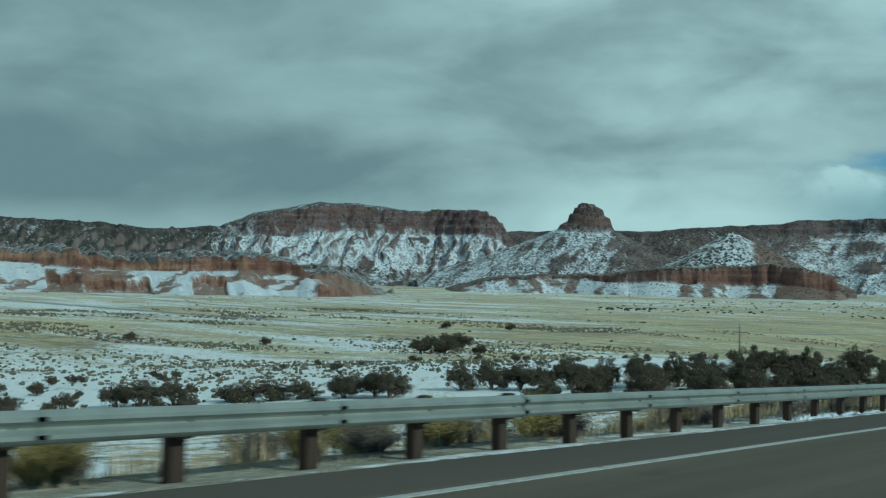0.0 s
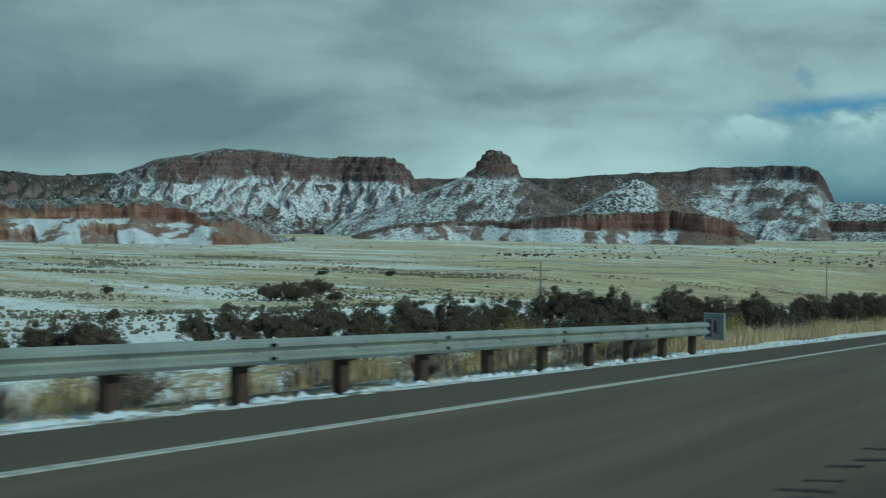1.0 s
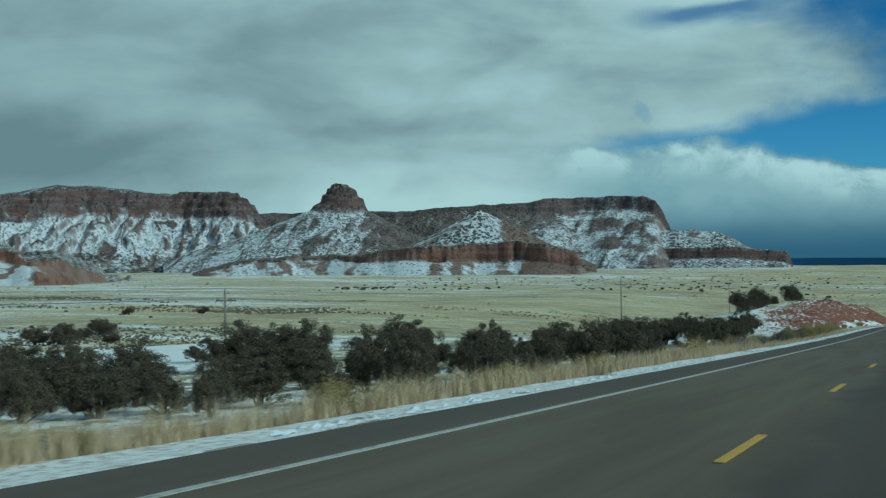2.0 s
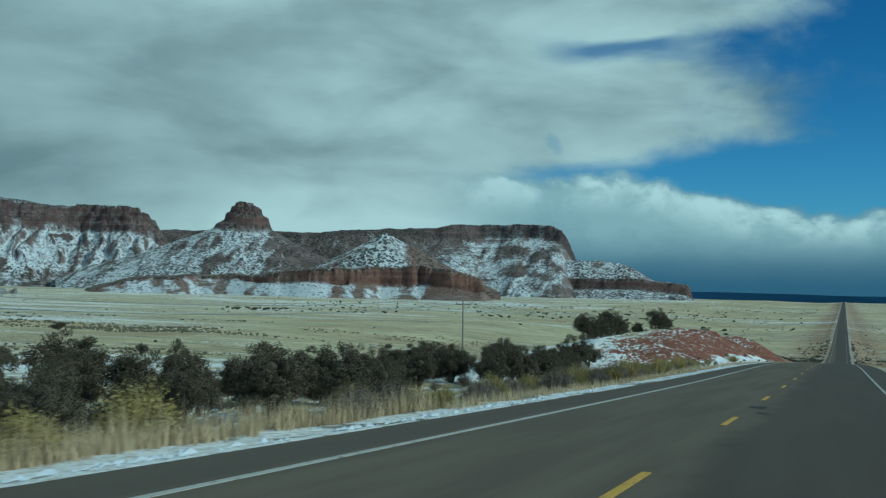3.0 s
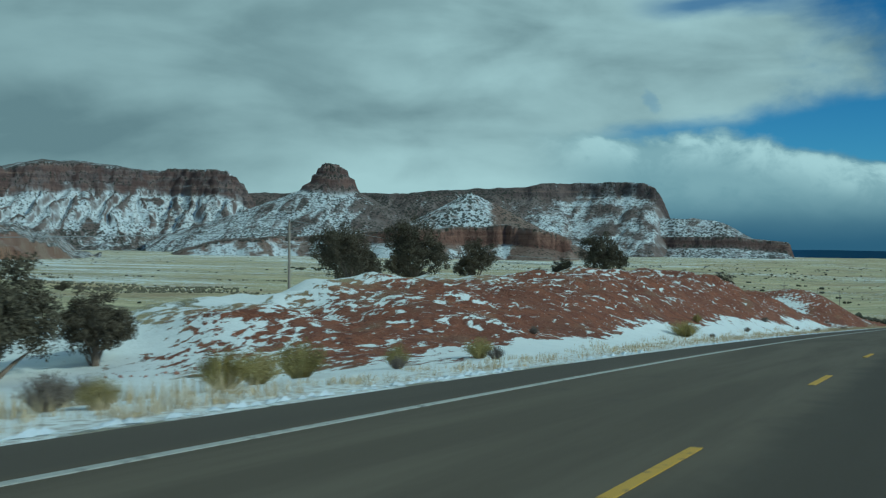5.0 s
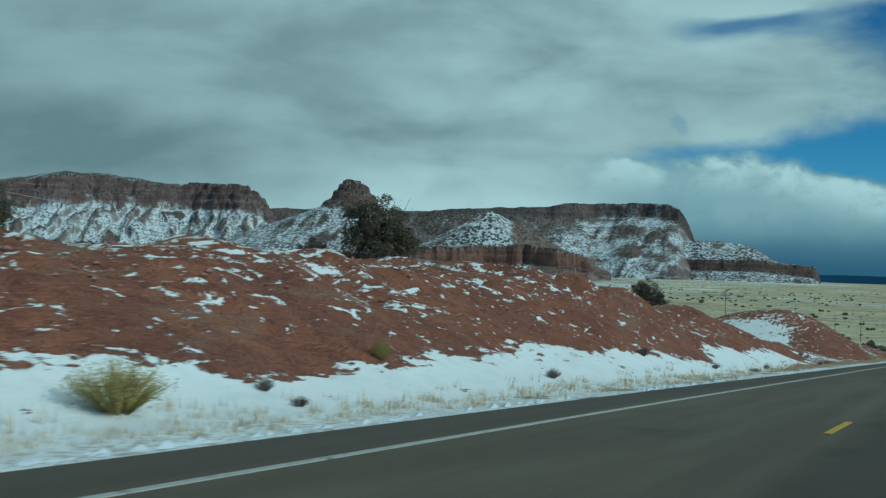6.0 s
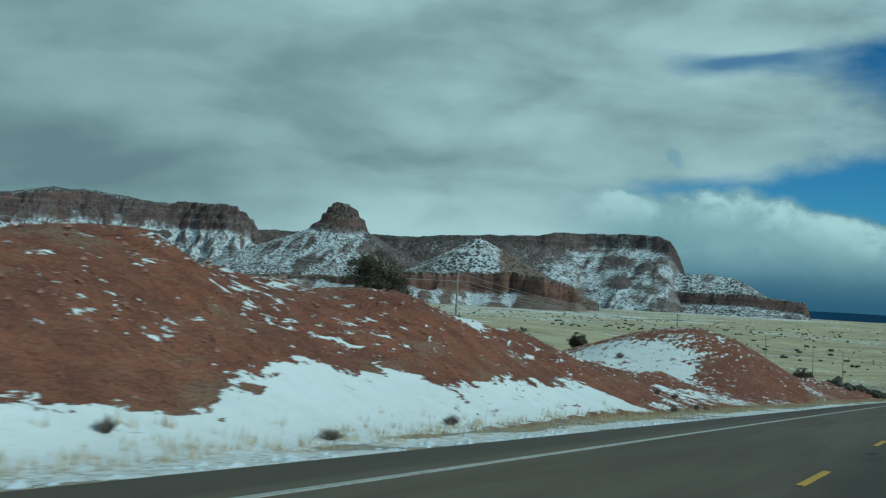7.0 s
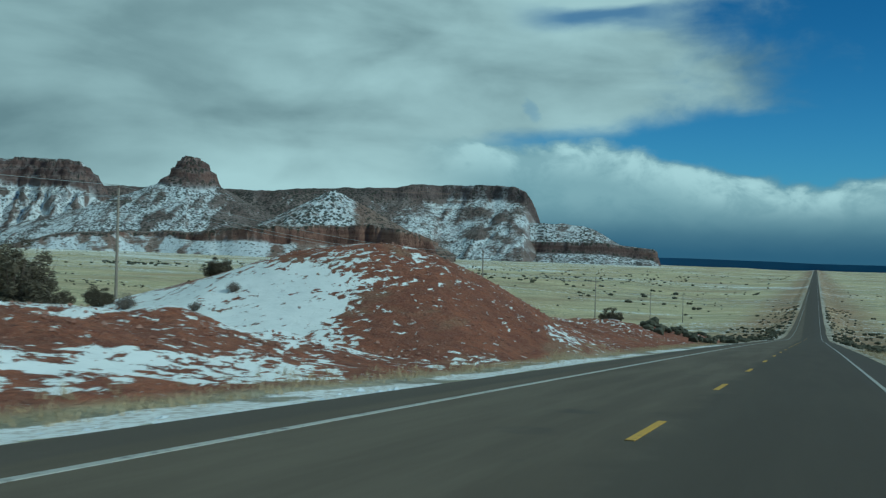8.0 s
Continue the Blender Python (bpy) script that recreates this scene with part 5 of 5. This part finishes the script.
def build_grass():
    """Dry bunch grass along both verges, far too many blades to count."""
    rng = np.random.default_rng(7)
    verts, faces = [], []
    tufts = []
    for _ in range(9500):
        y = rng.uniform(-5, 430)
        x = -7.3 - 4.2 * rng.random() ** 1.8
        if 62 < y < 140:
            x -= 0.9
        if y > 205:
            if rng.random() < 0.6:
                continue
            x = -7.0 - 1.6 * rng.random()
        tufts.append((x, y, (0.40 if x > -7.9 else 0.85 if y < 122 else 0.58) if 62 < y < 205 else 0.8 if y < 62 and x < -7.6 else 0.24))
    for _ in range(1500):
        tufts.append((7.2 + 6 * rng.random() ** 1.5, rng.uniform(100, 430), 0.6))
    for _ in range(1600):
        tufts.append((-12 - 30 * rng.random(), rng.uniform(0, 205), 0.7))
    for _ in range(2600):
        tufts.append((-7.7 - 2.2 * rng.random() ** 1.4, rng.uniform(64, 140), rng.uniform(0.7, 1.15)))
    for _ in range(260):
        tufts.append((-7.6 - 1.8 * rng.random(), rng.uniform(225, 340), rng.uniform(0.25, 0.5)))
    tx = np.array([t[0] for t in tufts])
    ty = np.array([t[1] for t in tufts])
    tz = ground_z(tx, ty)
    for (x, y, s), z in zip(tufts, tz):
        for _ in range(11):
            a, l = rng.uniform(0, 6.28), rng.uniform(0.05, 0.35)
            h = s * rng.uniform(0.2, 0.8) ** 1.2
            bx, by = x + rng.normal(0, 0.09), y + rng.normal(0, 0.09)
            dx, dy = math.cos(a), math.sin(a)
            wdt = 0.010
            k = len(verts)
            verts += [(bx - dy * wdt, by + dx * wdt, z - 0.03), (bx + dy * wdt, by - dx * wdt, z - 0.03), (bx + dx * l * h, by + dy * l * h, z + h)]
            faces.append((k, k + 1, k + 2))
    tagged(mesh_object("verge_grass", verts, faces, grass_mat), "tall dry straw-coloured grass along the verge", "grass", kind="stuff")


build_grass()


def shrub_lumps(name, spots, per, mat, label, seed):
    """Many low shrubs as rough lumps, in one mesh: spots are rows of x, y and size."""
    rng = np.random.default_rng(seed)
    bm = bmesh.new()
    bmesh.ops.create_icosphere(bm, subdivisions=1, radius=1.0)
    ball = np.array([v.co[:] for v in bm.verts])
    bm.verts.index_update()
    tris = np.array([[v.index for v in f.verts] for f in bm.faces])
    bm.free()
    spots = np.repeat(np.asarray(spots, float), per, axis=0)
    n, m = len(spots), len(ball)
    size = spots[:, 2]
    x = spots[:, 0] + rng.uniform(-0.6, 0.6, n) * size
    y = spots[:, 1] + rng.uniform(-0.6, 0.6, n) * size
    z = ground_z(x, y) + 0.28 * size
    r = size * rng.uniform(0.3, 0.62, n)
    verts = ball[None] * r[:, None, None] * rng.uniform(0.7, 1.2, (n, m, 1)) * np.array([1, 1, 0.85]) + np.stack([x, y, z], -1)[:, None]
    faces = tris[None] + (np.arange(n) * m)[:, None, None]
    me = bpy.data.meshes.new(name)
    me.from_pydata(verts.reshape(-1, 3), [], faces.reshape(-1, 3).tolist())
    me.materials.append(mat)
    return tagged(new(name, me), label, "shrubs", kind="stuff")


def build_far_shrubs():
    """Low shrubs dotted over the plain."""
    rng = random.Random(61)
    spots = []
    while len(spots) < 650:
        u = rng.random()
        x = -45 - 2300 * u ** 1.6
        y = rng.uniform(60, 3000)
        dens = float(fractal(x / 160, y / 110, 81, 3))
        if dens + rng.uniform(-0.5, 0.5) < 0.30:
            continue
        spots.append((x, y, rng.uniform(0.4, 1.1) * (1 + min(1.2, y / 1500))))
    for _ in range(190):
        spots.append((rng.uniform(8, 160) * (1 if rng.random() < 0.6 else -1), rng.uniform(430, 1500), rng.uniform(0.5, 1.3)))
    for _ in range(220):
        spots.append((rng.uniform(11, 40), rng.uniform(150, 520), rng.uniform(0.4, 0.9)))
    for _ in range(420):
        y = rng.uniform(425, 1000)
        spots.append((float(road_x(y)) + rng.choice((-1, 1)) * (7.5 + 14 * rng.random() ** 2), y, rng.uniform(0.4, 0.9)))
    for _ in range(260):
        y = rng.uniform(418, 760)
        spots.append((float(road_x(y)) + rng.choice((-1, -1, 1)) * rng.uniform(9, 30), y, rng.uniform(0.7, 1.4)))
    # rows of taller brush along a wash
    for a0, a1, r0, r1, n in ((28.5, 31.5, 1300, 1420, 34), (21.5, 28.5, 1300, 1500, 22), (9.5, 18, 1250, 1500, 40), (4, 10, 900, 1300, 24), (5, 16, 1500, 2300, 70), (16, 30, 1650, 2400, 60)):
        for _ in range(n):
            a, r = radians(rng.uniform(a0, a1)), rng.uniform(r0, r1)
            spots.append((2 - r * math.sin(a), 80 + r * math.cos(a), rng.uniform(1.5, 3.2)))
    shrub_lumps("plain_shrubs", spots, 4, shrub_mat, "dark low shrubs dotted over the snowy plain", 62)
    # sage, thick on the lower slope and in patches further out
    some = np.random.default_rng(63)
    x = -118 - 660 * some.random(60000) ** 1.15
    y = some.uniform(40, 800, 60000)
    dens = fractal(x / 90, y / 38, 83, 3) + 0.35 * smooth(260, 90, -x) * smooth(300, 160, y) - 0.12 * smooth(200, 420, y)
    keep = dens + some.uniform(-0.35, 0.35, 60000) > 0.24
    sage = np.stack([x, y, some.uniform(0.35, 0.95, 60000) * (1 + smooth(150, 600, -x))], -1)[keep]
    shrub_lumps("plain_sage", sage, 2, plain_sage_mat, "grey-green sagebrush scattered thickly over the snowy slope", 64)


build_far_shrubs()


def build_stones():
    """Broken stone on the face of the cut."""
    rng = random.Random(71)
    verts, faces = [], []
    spots = [(-rng.uniform(10.0, 19), rng.uniform(212, 412), 0.025 + 0.10 * rng.random() ** 4) for _ in range(9000)]
    spots = [s for s in spots if not (333 < s[1] < 356 and -s[0] > 14) and -s[0] > np.interp(s[1], [205, 222, 240, 262, 285, 310, 338, 350], [17, 16, 14.5, 12.6, 11.6, 11.2, 10.4, 9.5])]
    zs = ground_z(np.array([s[0] for s in spots]), np.array([s[1] for s in spots]))
    for (x, y, s), z in zip(spots, zs):
        k = len(verts)
        c = Vector((x, y, float(z) + s * 0.3))
        for d in ((1, 0, 0), (-1, 0, 0), (0, 1, 0), (0, -1, 0), (0, 0, 0.8), (0, 0, -0.8)):
            verts.append(c + Vector(d) * s * rng.uniform(0.6, 1.2))
        for a, b in ((0, 2), (2, 1), (1, 3), (3, 0)):
            faces += [(k + a, k + b, k + 4), (k + b, k + a, k + 5)]
    tagged(mesh_object("bank_stones", verts, faces, stone_mat), "broken red stones on the cut bank", "stones", kind="stuff")


build_stones()


def build_crust():
    """Broken crusts of old snow along the edge of the asphalt."""
    rng = random.Random(91)
    verts, faces = [], []
    spots = []
    while len(spots) < 2600:
        y = rng.uniform(22, 330)
        if float(fractal(y / 5.0, 1.0, 92, 3)) < -0.25:
            continue
        spots.append((-6.05 - 0.9 * rng.random() ** 1.6, y, 0.03 + 0.09 * rng.random() ** 2))
    zs = ground_z(np.array([s[0] for s in spots]), np.array([s[1] for s in spots]))
    for (x, y, s), z in zip(spots, zs):
        k = len(verts)
        c = Vector((x + float(road_x(y)), y, float(z) + s * 0.25))
        for d in ((1, 0, 0), (-1, 0, 0), (0, 1.4, 0), (0, -1.4, 0), (0, 0, 0.55), (0, 0, -0.6)):
            verts.append(c + Vector(d) * s * rng.uniform(0.6, 1.3))
        for m, n in ((0, 2), (2, 1), (1, 3), (3, 0)):
            faces += [(k + m, k + n, k + 4), (k + n, k + m, k + 5)]
    tagged(mesh_object("snow_crust", verts, faces, snow_mat), "broken white snow crust along the asphalt edge", "snow", kind="stuff")


build_crust()
